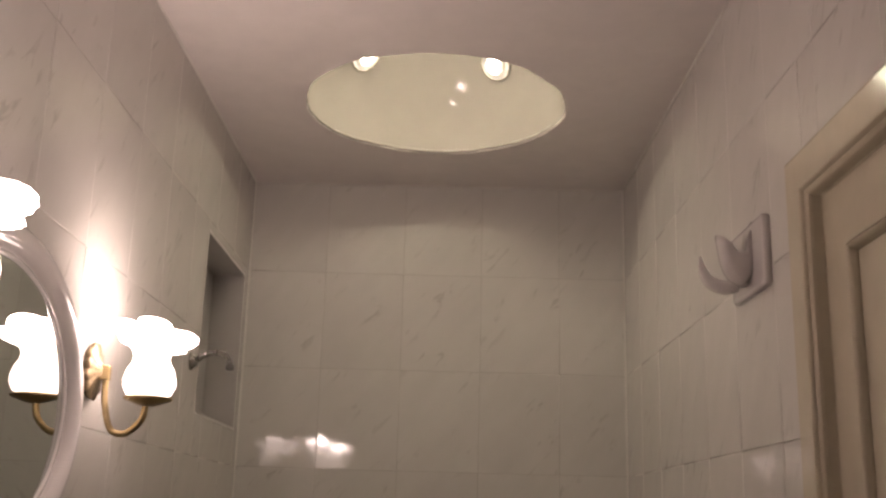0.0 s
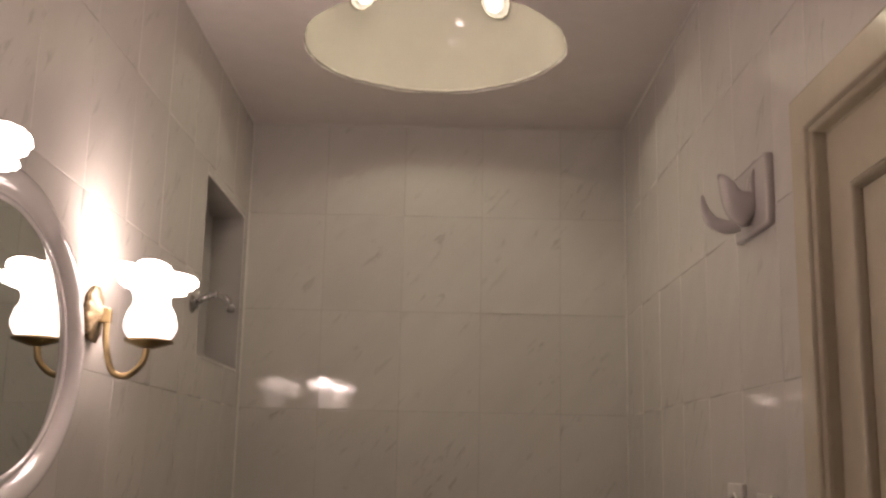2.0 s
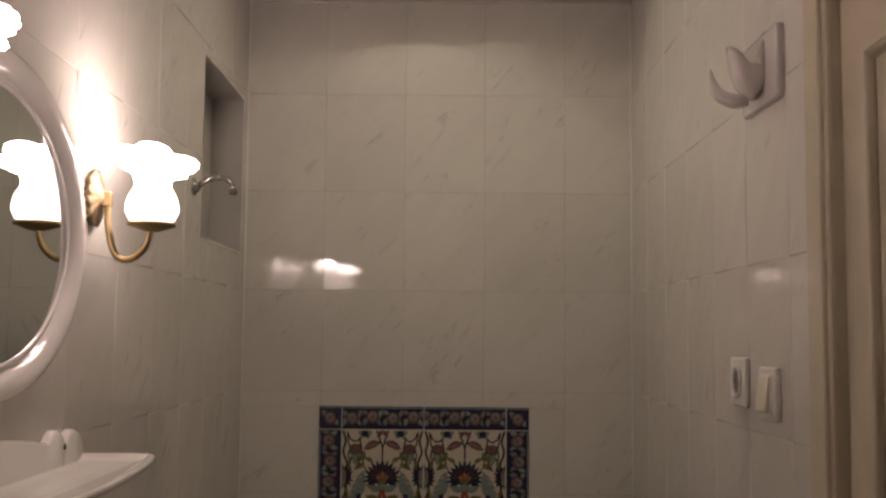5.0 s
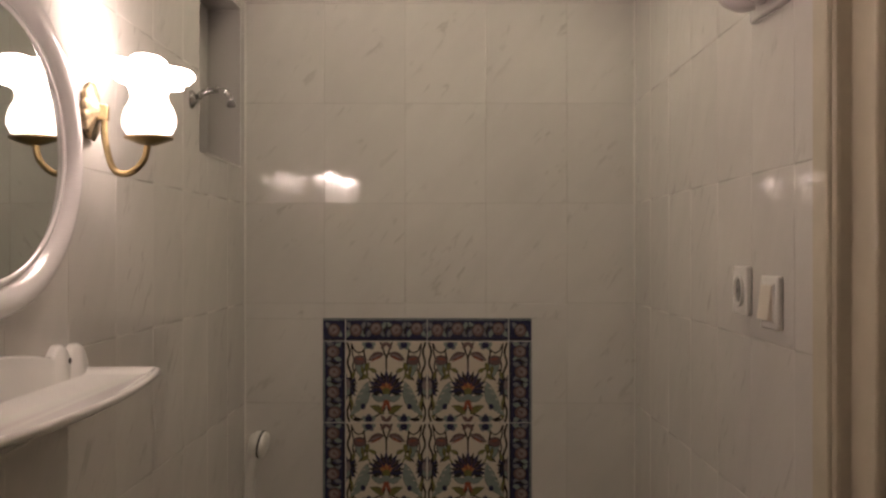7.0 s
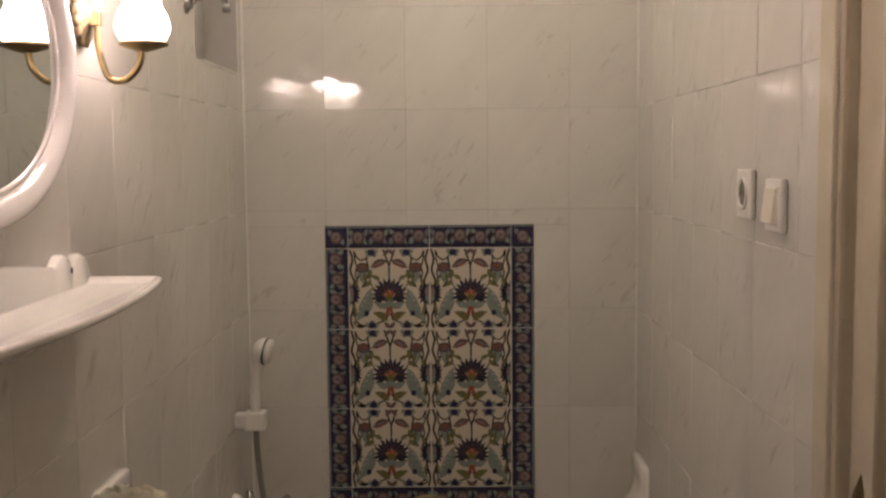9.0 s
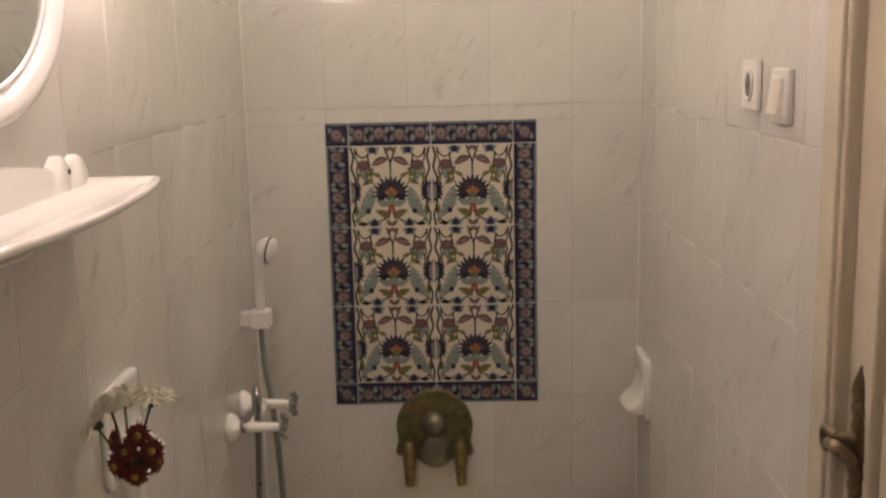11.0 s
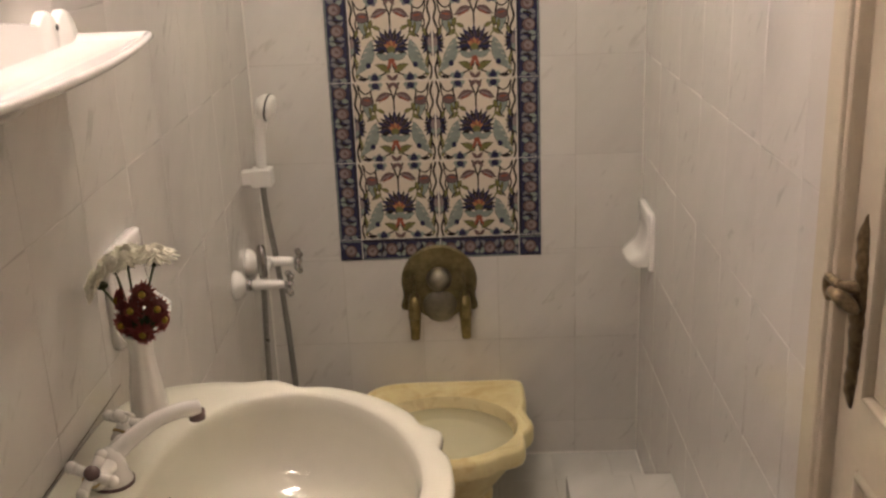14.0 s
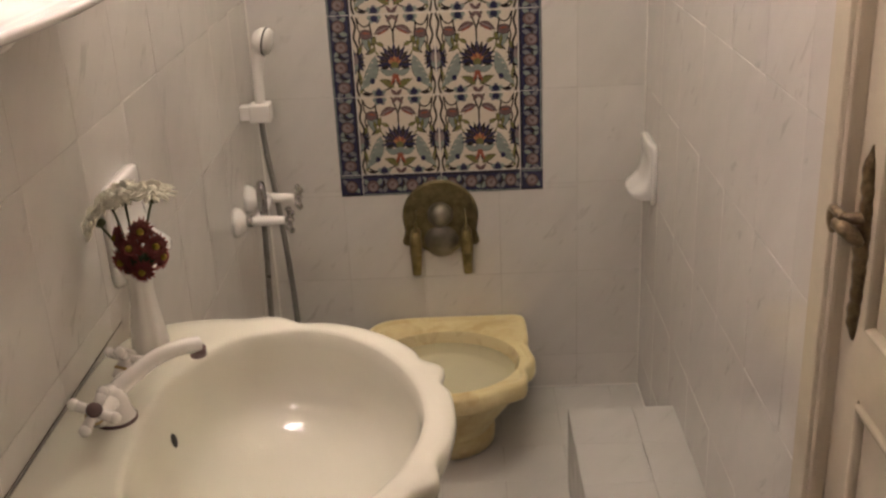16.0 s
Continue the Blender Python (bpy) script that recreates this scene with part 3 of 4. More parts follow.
def daisy(parent, at, d, r, n, petal, centre, rows=2, thin=0.11, cup=0.12):
    d = Vector(d).normalized()
    e1 = d.orthogonal().normalized()
    e2 = d.cross(e1)
    bm = bmesh.new()
    for row in range(rows):
        for k in range(n):
            a = 2 * math.pi * (k + 0.5 * row) / n + random.uniform(-0.12, 0.12)
            q = r * random.uniform(0.84, 1.10) * (1 - 0.16 * row)
            o = e1 * math.cos(a) + e2 * math.sin(a)
            w = d.cross(o) * r * thin * random.uniform(0.8, 1.2)
            lift = d * r * (cup + 0.16 * row + random.uniform(-0.06, 0.08))
            base = Vector(at) + o * r * 0.10 + d * r * 0.05 * row
            mid = Vector(at) + o * q * 0.60 + lift
            tip = Vector(at) + o * q + lift * random.uniform(0.5, 0.9)
            th = d * r * 0.025
            lo = [bm.verts.new(p) for p in (base - w * 0.5 - th, mid - w - th, tip - th, mid + w - th, base + w * 0.5 - th)]
            hi = [bm.verts.new(p) for p in (base - w * 0.5 + th, mid - w + th, tip + th, mid + w + th, base + w * 0.5 + th)]
            bm.faces.new(hi)
            bm.faces.new(lo[::-1])
            for i in range(5):
                bm.faces.new((lo[i], lo[(i + 1) % 5], hi[(i + 1) % 5], hi[i]))
    p = part("flower_head", bm, petal, parent, "", False)
    bm = bmesh.new()
    ball(bm, Vector(at) + d * r * (0.10 + 0.06 * rows), r * 0.26, u=12, v=8)
    part("flower_centre", bm, centre, p)
    bm = bmesh.new()
    ball(bm, Vector(at) - d * r * 0.12, r * 0.30, 1, 1, 0.7, 12, 8)
    part("calyx", bm, STEM, p, "green calyx")


random.seed(5)
ob = thing("flowers", VX, VY, BZ + 0.122, "white and dark red daisy chrysanthemums standing in the vase", "flowers")
STALK = (0.0, 0.0, -0.07)
for at, d, r in (((0.043, -0.016, 0.130), (0.12, -0.12, 1), 0.032), ((0.002, -0.014, 0.128), (-0.15, -0.35, 0.9), 0.034), ((-0.020, -0.010, 0.118), (-0.5, -0.3, 0.7), 0.031), ((-0.040, -0.020, 0.096), (-0.85, -0.25, 0.45), 0.030)):
    daisy(ob, at, d, r, 30, PETAL_WHITE, PETAL_WHITE, 3, 0.095, 0.22)
    bm = bmesh.new()
    tube(bm, [STALK, Vector(at) * 0.45, Vector(at)], [0.0016, 0.0016, 0.0022], 6, 5)
    part("stem", bm, STEM, ob)
for at, d in (((0.020, -0.020, 0.079), (0.1, -1, 0.35)), ((0.004, -0.026, 0.058), (-0.2, -1, 0.15)), ((0.037, -0.020, 0.057), (0.5, -1, 0.15)), ((-0.012, -0.022, 0.036), (-0.5, -1, -0.1)), ((0.015, -0.026, 0.022), (0.1, -1, -0.2)), ((-0.015, -0.012, 0.068), (-1, -0.7, 0.2)), ((0.010, 0.012, 0.062), (0, 0.4, 1)), ((0.036, -0.004, 0.034), (1, -0.4, 0))):
    daisy(ob, at, d, 0.0210, 22, PETAL_RED, POLLEN, 3, 0.105, 0.04)
    bm = bmesh.new()
    tube(bm, [STALK, Vector(at) * 0.5, Vector(at)], 0.0015, 6, 4)
    part("stem", bm, STEM, ob)
for k in range(5):
    bm = bmesh.new()
    tube(bm, [(0.006 * (k - 2), -0.006, 0.008), (0.009 * (k - 2) + 0.008, -0.014, 0.030), (0.012 * (k - 2) + 0.014, -0.010, 0.052 + 0.004 * (k % 2))], [0.002, 0.008, 0.001], 8, 4, 0.35)
    part("leaf", bm, STEM, ob)
for k in range(9):
    a = k * 0.7
    bm = bmesh.new()
    tube(bm, [(0, 0, 0.0), (0.012 * math.cos(a), 0.012 * math.sin(a), 0.018), (0.026 * math.cos(a), 0.026 * math.sin(a), 0.026 + 0.006 * (k % 3))], [0.002, 0.006, 0.001], 6, 4, 0.3)
    part("leaf", bm, STEM, ob)


def wall_dish(name, label, category):
    """Ceramic wall dish: an oblong back plate and a hollow front that sweeps out to a lip; the wall is its x = 0 plane and it juts to +x."""
    ob = thing(name, 0, 0, 0, label, category)
    bm = bmesh.new()
    loops = []
    for x, k in ((0.0, 1.0), (0.008, 1.0), (0.012, 0.97), (0.013, 0.92)):
        loops.append([Vector((x, k * 0.090 * math.copysign(abs(math.cos(a)) ** 0.3, math.cos(a)), k * 0.084 * math.copysign(abs(math.sin(a)) ** 0.3, math.sin(a)))) for a in (2 * math.pi * i / 48 for i in range(48))])
    rings(bm, loops, True, True, True)
    part("back_plate", bm, CERAMIC, ob)
    sweep = smooth_path([(0.010, 0, 0.086), (0.019, 0, 0.082), (0.020, 0, 0.060), (0.017, 0, 0.030), (0.021, 0, 0.0), (0.033, 0, -0.028), (0.055, 0, -0.044), (0.064, 0, -0.053), (0.060, 0, -0.063), (0.044, 0, -0.070), (0.018, 0, -0.070), (0.010, 0, -0.060)], 4)
    bm = bmesh.new()
    loops = []
    for y, k in ((-0.076, 0.30), (-0.072, 0.62), (-0.060, 0.88), (-0.030, 1.0), (0.0, 1.03), (0.030, 1.0), (0.060, 0.88), (0.072, 0.62), (0.076, 0.30)):
        loops.append([Vector((0.010 + (p.x - 0.010) * k, y, p.z * (0.86 + 0.14 * k))) for p in sweep])
    rings(bm, loops, True, True, True)
    part("scoop", bm, CERAMIC, ob)
    return ob


wall_dish("toothbrush_holder", "white ceramic wall holder behind the flowers", "holder").matrix_basis = pose(XL, 1.668, 1.008)
wall_dish("soap_dish", "white ceramic wall soap dish with a scooped bowl", "soap dish").matrix_basis = pose(XR, 2.733, 0.718, 0, 0, 180)

# ---- shower ----
ob = thing("shower_mixer", XL, 2.51, 0.722, "white wall shower mixer with chrome cross handles", "shower mixer")
for y, z in ((-0.078, 0.0), (0.078, 0.004)):
    bm = bmesh.new()
    lathe(bm, [(0.036, 0.0), (0.037, 0.006), (0.031, 0.018), (0.020, 0.026), (0.014, 0.030)], 28, (0, y, z), axis="x")
    part("escutcheon", bm, CERAMIC, ob)
    bm = bmesh.new()
    lathe(bm, [(0.013, 0.028), (0.014, 0.032), (0.014, 0.040), (0.013, 0.044)], 20, (0, y, z), axis="x")
    part("nut", bm, CHROME, ob)
    bm = bmesh.new()
    lathe(bm, [(0.011, 0.042), (0.0135, 0.050), (0.0125, 0.080), (0.011, 0.112), (0.009, 0.122)], 20, (0, y, z), axis="x")
    part("valve", bm, CERAMIC, ob)
    bm = bmesh.new()
    c = Vector((0.134, y, z))
    lathe(bm, [(0.008, 0.124), (0.010, 0.130), (0.008, 0.140), (0.003, 0.144)], 16, (0, y, z), axis="x")
    for k in range(4):
        d = Vector((0, math.cos(k * math.pi / 2 + 0.25), math.sin(k * math.pi / 2 + 0.25)))
        tube(bm, [c, c + d * 0.030], [0.0045, 0.006], 10, 2)
        ball(bm, c + d * 0.030, 0.0085, u=10, v=8)
    part("cross_handle", bm, CHROME, ob)
bm = bmesh.new()
tube(bm, [(0.058, -0.085, 0.0), (0.058, 0.085, 0.004)], 0.013, 14, 3)
part("bridge", bm, CERAMIC, ob)
bm = bmesh.new()
tube(bm, [(0.058, -0.02, 0.010), (0.060, -0.03, 0.058), (0.065, -0.045, 0.082), (0.070, -0.060, 0.062), (0.070, -0.064, 0.010)], 0.0105, 14)
part("outlet_bend", bm, CHROME, ob)

ob = thing("hand_shower", XL, 2.640, 0.950, "white plastic hand shower resting in its wall clip", "hand shower")
bm = bmesh.new()
tube(bm, [(0.051, 0.0, -0.035), (0.052, 0, 0.02), (0.055, 0, 0.10), (0.065, 0.0, 0.145)], [0.011, 0.013, 0.014, 0.019], 16)
part("handle", bm, PLASTIC, ob)
bm = bmesh.new()
hd = Matrix.Translation((0.082, -0.006, 0.166)) @ Vector((1, -0.15, -0.18)).to_track_quat("Z", "Y").to_matrix().to_4x4()
lathe(bm, [(0.004, -0.030), (0.020, -0.027), (0.031, -0.014), (0.034, 0.0)], 28)
bmesh.ops.transform(bm, matrix=hd, verts=bm.verts)
head = part("head", bm, PLASTIC, ob)
bm = bmesh.new()
lathe(bm, [(0.0345, 0.0), (0.0345, 0.004)], 28)
bmesh.ops.transform(bm, matrix=hd, verts=bm.verts)
part("seal_ring", bm, DARK, head, "dark ring")
bm = bmesh.new()
lathe(bm, [(0.033, 0.004), (0.031, 0.012), (0.020, 0.016), (0.002, 0.017)], 40, wave=lambda a, h, r: r * (1 + 0.02 * math.cos(20 * a)))
bmesh.ops.transform(bm, matrix=hd, verts=bm.verts)
part("spray_face", bm, PLASTIC, head, "ribbed spray face")
ob = thing("shower_clip", XL, 2.640, 0.938, "white plastic shower clip screwed to the wall", "shower clip")
bm = bmesh.new()
box(bm, (0.0, -0.018, -0.018), (0.030, 0.018, 0.018), 0.004)
box(bm, (0.026, -0.026, -0.023), (0.078, 0.026, 0.023), 0.005)
part("cradle", bm, PLASTIC, ob, smooth=False)
ob = thing("shower_hose", XL, 2.60, 0.5, "grey ribbed shower hose hanging in a long loop", "shower hose")
bm = bmesh.new()
HOSE_PATH = [(0.051, 0.04, 0.412), (0.057, 0.03, 0.335), (0.078, 0.0, 0.20), (0.094, -0.03, 0.06), (0.104, -0.05, -0.09), (0.106, -0.06, -0.22), (0.094, -0.08, -0.34), (0.072, -0.11, -0.40), (0.056, -0.14, -0.34), (0.054, -0.15, -0.20), (0.060, -0.152, 0.0), (0.066, -0.152, 0.16), (0.068, -0.152, 0.238)]
tube(bm, HOSE_PATH, 0.0077, 12, 10)
part("tube", bm, HOSE, ob)

# ---- brass fountain tap on the end wall ----
ob = thing("hamam_tap", -0.068, YB, 0.566, "aged brass bath tap plate with two spouts", "wall tap")
bm = bmesh.new()


def plate_edge(a, h, r):
    d = math.degrees(a) % 360
    q = r
    for m0 in (217, 321):
        q += 0.029 * math.exp(-(((d - m0 + 180) % 360 - 180) / 10) ** 2) * min(1, r / 0.09)
    q += 0.010 * math.exp(-(((d - 270 + 180) % 360 - 180) / 30) ** 2) * min(1, r / 0.09)
    return q


lathe(bm, [(0.106, 0.0), (0.107, 0.006), (0.104, 0.012), (0.098, 0.011), (0.080, 0.006), (0.050, 0.006), (0.034, 0.008), (0.004, 0.008)], 96, axis="-y", wave=lambda a, h, r: plate_edge(-a, h, r))
part("plate", bm, OLD_BRASS, ob)
bm = bmesh.new()
lathe(bm, [(0.036, 0.006), (0.0355, 0.014), (0.033, 0.023), (0.027, 0.033), (0.016, 0.040), (0.006, 0.043), (0.001, 0.0435)], 36, (0, 0, 0.006), axis="-y")
part("boss", bm, PEWTER, ob, "domed pewter boss")
bm = bmesh.new()
lathe(bm, [(0.050, 0.005), (0.046, 0.010), (0.036, 0.017), (0.022, 0.022), (0.008, 0.024), (0.001, 0.024)], 36, (0, 0, -0.076), axis="-y")
part("lower_boss", bm, PEWTER, ob, "shallow pewter disc")
for s in (-1, 1):
    bm = bmesh.new()
    tube(bm, [(s * 0.072, -0.006, -0.045), (s * 0.072, -0.034, -0.052), (s * 0.072, -0.042, -0.085), (s * 0.072, -0.044, -0.130), (s * 0.073, -0.044, -0.160)], [0.014, 0.016, 0.018, 0.015, 0.013], 18)
    lathe(bm, [(0.017, -0.098), (0.019, -0.094), (0.017, -0.090)], 20, (s * 0.072, -0.043, 0))
    part("spout", bm, SPOUT_BRASS, ob, "worn brass spout")
    bm = bmesh.new()
    tube(bm, [(s * 0.072, -0.030, -0.045), (s * 0.070, -0.040, 0.0), (s * 0.068, -0.040, 0.030)], [0.006, 0.004, 0.0025], 10)
    part("lever", bm, OLD_BRASS, ob)

# ---- marble trough ----
KX, KY, KZ = -0.070, 2.600, 0.250
ob = thing("marble_kurna", KX, KY, 0, "honey-coloured carved marble bath basin holding water", "marble basin")


def kurna_outer(a):
    c, s = math.cos(a), math.sin(a)
    rx, ry = 0.236, 0.243
    n = 2.25 if s < 0 else (16.0 if c > 0 else 4.2)
    r = (abs(c / rx) ** n + abs(s / ry) ** n) ** (-1 / n)
    d = math.degrees(a)
    for m0, w, h in ((-8, 8, 0.012), (188, 8, 0.012), (-36, 8, 0.016), (216, 8, 0.016), (14, 5, -0.010), (166, 5, -0.010), (-22, 4, -0.010), (202, 4, -0.010), (-52, 5, -0.008), (232, 5, -0.008)):
        r += h * math.exp(-(((d - m0 + 180) % 360 - 180) / w) ** 2)
    return Vector((r * c, min(r * s, YB - KY - 0.002), 0))


NK = 144
ANG = [2 * math.pi * i / NK for i in range(NK)]


def kring(k, z, round_to=0.0):
    out = []
    for a in ANG:
        p = kurna_outer(a) * k
        q = Vector((math.cos(a), math.sin(a), 0)) * 0.235 * k
        p = p.lerp(q, round_to)
        out.append(Vector((p.x, p.y, z)))
    return out


loops = [kring(0.56, 0.0, 1), kring(0.57, 0.03, 1), kring(0.52, 0.045, 1), kring(0.60, 0.075, 0.9), kring(0.76, 0.13, 0.8), kring(0.88, 0.178, 0.5), kring(0.92, 0.188, 0.3),
         kring(0.985, 0.198), kring(1.0, 0.208), kring(1.0, 0.240), kring(0.985, KZ), kring(0.95, KZ + 0.001), kring(0.93, KZ - 0.001), kring(0.915, KZ - 0.006), kring(0.90, KZ - 0.006)]
IN = lambda k, z: [Vector((0.200 * k * math.cos(a), -0.024 + 0.173 * k * math.sin(a), z)) for a in ANG]
loops += [IN(1.06, KZ - 0.003), IN(1.02, KZ - 0.005), IN(0.99, KZ - 0.014), IN(0.955, KZ - 0.05), IN(0.82, KZ - 0.11), IN(0.5, KZ - 0.14), IN(0.1, KZ - 0.145)]
for name, a, z in (("foot", 0, 3), ("bowl", 2, 7), ("rim", 6, 17), ("hollow", 16, len(loops))):
    bm = bmesh.new()
    rings(bm, loops[a:z], True, name == "foot", name == "hollow")
    part(name, bm, WET_MARBLE if name == "hollow" else MARBLE, ob, {"rim": "scalloped marble rim", "hollow": "brown-stained wet hollow"}.get(name, ""))
ob = thing("water_surface", KX, KY, KZ - 0.036, "still clear water lying in the marble basin", "water")
bm = bmesh.new()
rings(bm, [IN(0.957, -0.004), IN(0.9615, 0.0), IN(0.5, 0.0), IN(0.05, 0.0)], True, False, True)
part("water", bm, WATER, ob)

# ---- right wall: hook, socket, switch, door ----
ob = thing("robe_hook", XR, 1.640, 2.030, "glazed ceramic robe hook with curled horns, greyed for dark reflections", "robe hook")
bm = bmesh.new()
loops = []
for x, k in ((0.0, 1.0), (-0.010, 1.0), (-0.0125, 0.97), (-0.013, 0.90)):
    loops.append([Vector((x, k * py, k * pz)) for py, pz in ((-0.088, -0.056), (-0.082, -0.062), (0.084, -0.062), (0.090, -0.056), (0.090, 0.046), (0.084, 0.052), (-0.082, 0.052), (-0.088, 0.046))])
rings(bm, loops, True, True, True)
part("back_plate", bm, GREYED_CERAMIC, ob)
bm = bmesh.new()
tube(bm, [(-0.010, 0.010, -0.020), (-0.026, 0.010, -0.026), (-0.040, 0.010, -0.026)], [0.024, 0.022, 0.012], 20)
part("boss", bm, GREYED_CERAMIC, ob)
HORN = [(-0.080, 0.034, 0.010), (-0.077, 0.032, -0.014), (-0.066, 0.026, -0.036), (-0.046, 0.018, -0.046), (-0.026, 0.012, -0.044)]
bm = bmesh.new()
tube(bm, HORN, [0.002, 0.007, 0.011, 0.012, 0.010], 16)
part("horn", bm, GREYED_CERAMIC, ob)
# the near horn: a broad cup with two raised tips
CUP = smooth_path([(-0.066, 0, 0.034), (-0.055, 0, 0.016), (-0.043, 0, 0.003), (-0.030, 0, 0.000), (-0.019, 0, 0.004), (-0.013, 0, 0.026), (-0.006, 0, 0.060), (-0.001, 0, 0.030), (-0.001, 0, 0.0), (-0.008, 0, -0.030), (-0.026, 0, -0.050), (-0.046, 0, -0.040), (-0.059, 0, -0.014), (-0.066, 0, 0.034)], 4)[:-1]
mid = sum(CUP, Vector()) / len(CUP)
bm = bmesh.new()
rings(bm, [[mid.lerp(p, k) + Vector((0, y, 0)) for p in CUP] for y, k in ((-0.034, 0.45), (-0.032, 0.72), (-0.026, 0.90), (-0.016, 0.98), (-0.006, 0.98), (0.004, 0.90), (0.010, 0.7))], True, True, True)
part("cup_horn", bm, GREYED_CERAMIC, ob)


def face_plate(name, y, z, label, category):
    ob = thing(name, XR, y, z, label, category)
    bm = bmesh.new()
    box(bm, (-0.010, -0.041, -0.041), (0.0, 0.041, 0.041), 0.004, 3)
    part("plate", bm, PLASTIC, ob)
    return ob


ob = face_plate("wall_socket", 1.795, 1.535, "white plastic wall socket with a round well", "socket")
bm = bmesh.new()
lathe(bm, [(0.027, 0.010), (0.027, 0.014), (0.0225, 0.0142), (0.021, 0.0105), (0.002, 0.0105)], 36, axis="-x")
part("well", bm, PLASTIC, ob)
# grey disc carries the shade of a deep well; the modelled one is shallow
bm = bmesh.new()
lathe(bm, [(0.0205, 0.0106), (0.0205, 0.0110), (0.002, 0.0111)], 32, axis="-x")
part("socket_floor", bm, SOCKET_GREY, ob, "socket floor greyed for the shade in the well")
for s in (-1, 1):
    bm = bmesh.new()
    lathe(bm, [(0.0028, 0.0108), (0.0028, 0.0116), (0.0005, 0.0117)], 10, (0, s * 0.0095, 0), axis="-x")
    part("pin_hole", bm, DARK, ob)
ob = face_plate("light_switch", 1.634, 1.523, "white plastic light switch with a cream rocker", "switch")
bm = bmesh.new()
box(bm, (-0.013, -0.030, -0.030), (-0.009, 0.030, 0.030), 0.002)
part("surround", bm, PLASTIC, ob)
bm = bmesh.new()
vs = [bm.verts.new(p) for p in ((-0.013, -0.027, -0.027), (-0.013, 0.027, -0.027), (-0.013, 0.027, 0.027), (-0.013, -0.027, 0.027), (-0.021, -0.026, -0.026), (-0.021, 0.026, -0.026), (-0.015, 0.026, 0.026), (-0.015, -0.026, 0.026))]
for f in ((0, 1, 2, 3), (4, 5, 6, 7), (0, 1, 5, 4), (1, 2, 6, 5), (2, 3, 7, 6), (3, 0, 4, 7)):
    bm.faces.new([vs[i] for i in f])
part("rocker", bm, KEY_CREAM, ob, "cream rocker key", False)

DY0, DY1, DZ = DOOR_BOX[0], DOOR_BOX[2], DOOR_BOX[3]
ob = thing("door_frame", XR, DY1, 0, "cream gloss painted wooden door casing", "door frame")


PROFILE = ((0.010, 0.0), (-0.012, 0.0), (-0.0165, 0.001), (-0.019, 0.004), (-0.0195, 0.008), (-0.023, 0.009), (-0.0255, 0.011), (-0.026, 0.015), (-0.026, 0.060), (-0.0245, 0.0645), (-0.021, 0.066), (0.010, 0.066))


def casing(name, a, b, out):
    """A moulded board along a line from a to b; out points away from the opening, with mitred ends."""
    bm = bmesh.new()
    loops = []
    for (y, z), cy, cz in ((a, out[0][0], out[0][1]), (b, out[1][0], out[1][1])):
        loops.append([Vector((x, y - DY1 + cy * o, z + cz * o)) for x, o in PROFILE])
    rings(bm, loops, True, True, True)
    part(name, bm, DOOR_PAINT, ob, smooth=False)


casing("upright", (DY1, 0.0), (DY1, DZ), ((1, 0), (1, 0.97)))
casing("upright", (DY0, 0.0), (DY0, DZ), ((-1, 0), (-1, 0.97)))
casing("head", (DY0, DZ), (DY1, DZ), ((-1, 0.97), (1, 0.97)))
for name, lo, hi in (("jamb", (0.0, -0.0008, 0.0), (OUT, 0.0, DZ)), ("jamb", (0.0, DY0 - DY1, 0.0), (OUT, DY0 - DY1 + 0.002, DZ)), ("head_jamb", (0.0, DY0 - DY1 + 0.002, DZ - 0.002), (OUT, -0.002, DZ))):
    bm = bmesh.new()
    box(bm, lo, hi)
    part(name, bm, DOOR_PAINT, ob, smooth=False)

LX = XR + 0.001                         # face of the door leaf
ly0, ly1, lz0, lz1 = DY0 + 0.0025, DY1 - 0.0011, 0.008, DZ - 0.0025
ob = thing("door", LX, ly1, 0, "closed cream painted wooden door with sunk panels", "door")
PAN = [(ly0 + 0.105, 0.975, ly1 - 0.079, lz1 - 0.083), (ly0 + 0.105, 0.14, ly1 - 0.079, 0.880)]
for r in minus([(ly0, lz0, ly1, lz1)], PAN):
    bm = bmesh.new()
    box(bm, (0.0, r[0] - ly1, r[1]), (0.04, r[2] - ly1, r[3]))
    part("rail" if r[2] - r[0] > 0.3 else "stile", bm, DOOR_PAINT, ob, smooth=False)
for y0, z0, y1, z1 in PAN:
    bm = bmesh.new()
    box(bm, (0.005, y0 - ly1, z0), (0.03, y1 - ly1, z1))
    pan = part("panel", bm, DOOR_PAINT, ob, smooth=False)
    for a, b in (((y0, z0), (y1, z0)), ((y1, z0), (y1, z1)), ((y1, z1), (y0, z1)), ((y0, z1), (y0, z0))):
        bm = bmesh.new()
        loops = []
        for (y, z) in (a, b):
            iy = 1 if y == y0 else -1
            iz = 1 if z == z0 else -1
            loops.append([Vector((x, y - ly1 + iy * o, z + iz * o)) for x, o in ((0.005, 0.0), (0.002, 0.001), (0.002, 0.003), (-0.004, 0.004), (-0.0065, 0.007), (-0.0065, 0.011), (-0.003, 0.014), (0.002, 0.0155), (0.005, 0.016))])
        rings(bm, loops, True, True, True)
        part("moulding", bm, DOOR_PAINT, pan)

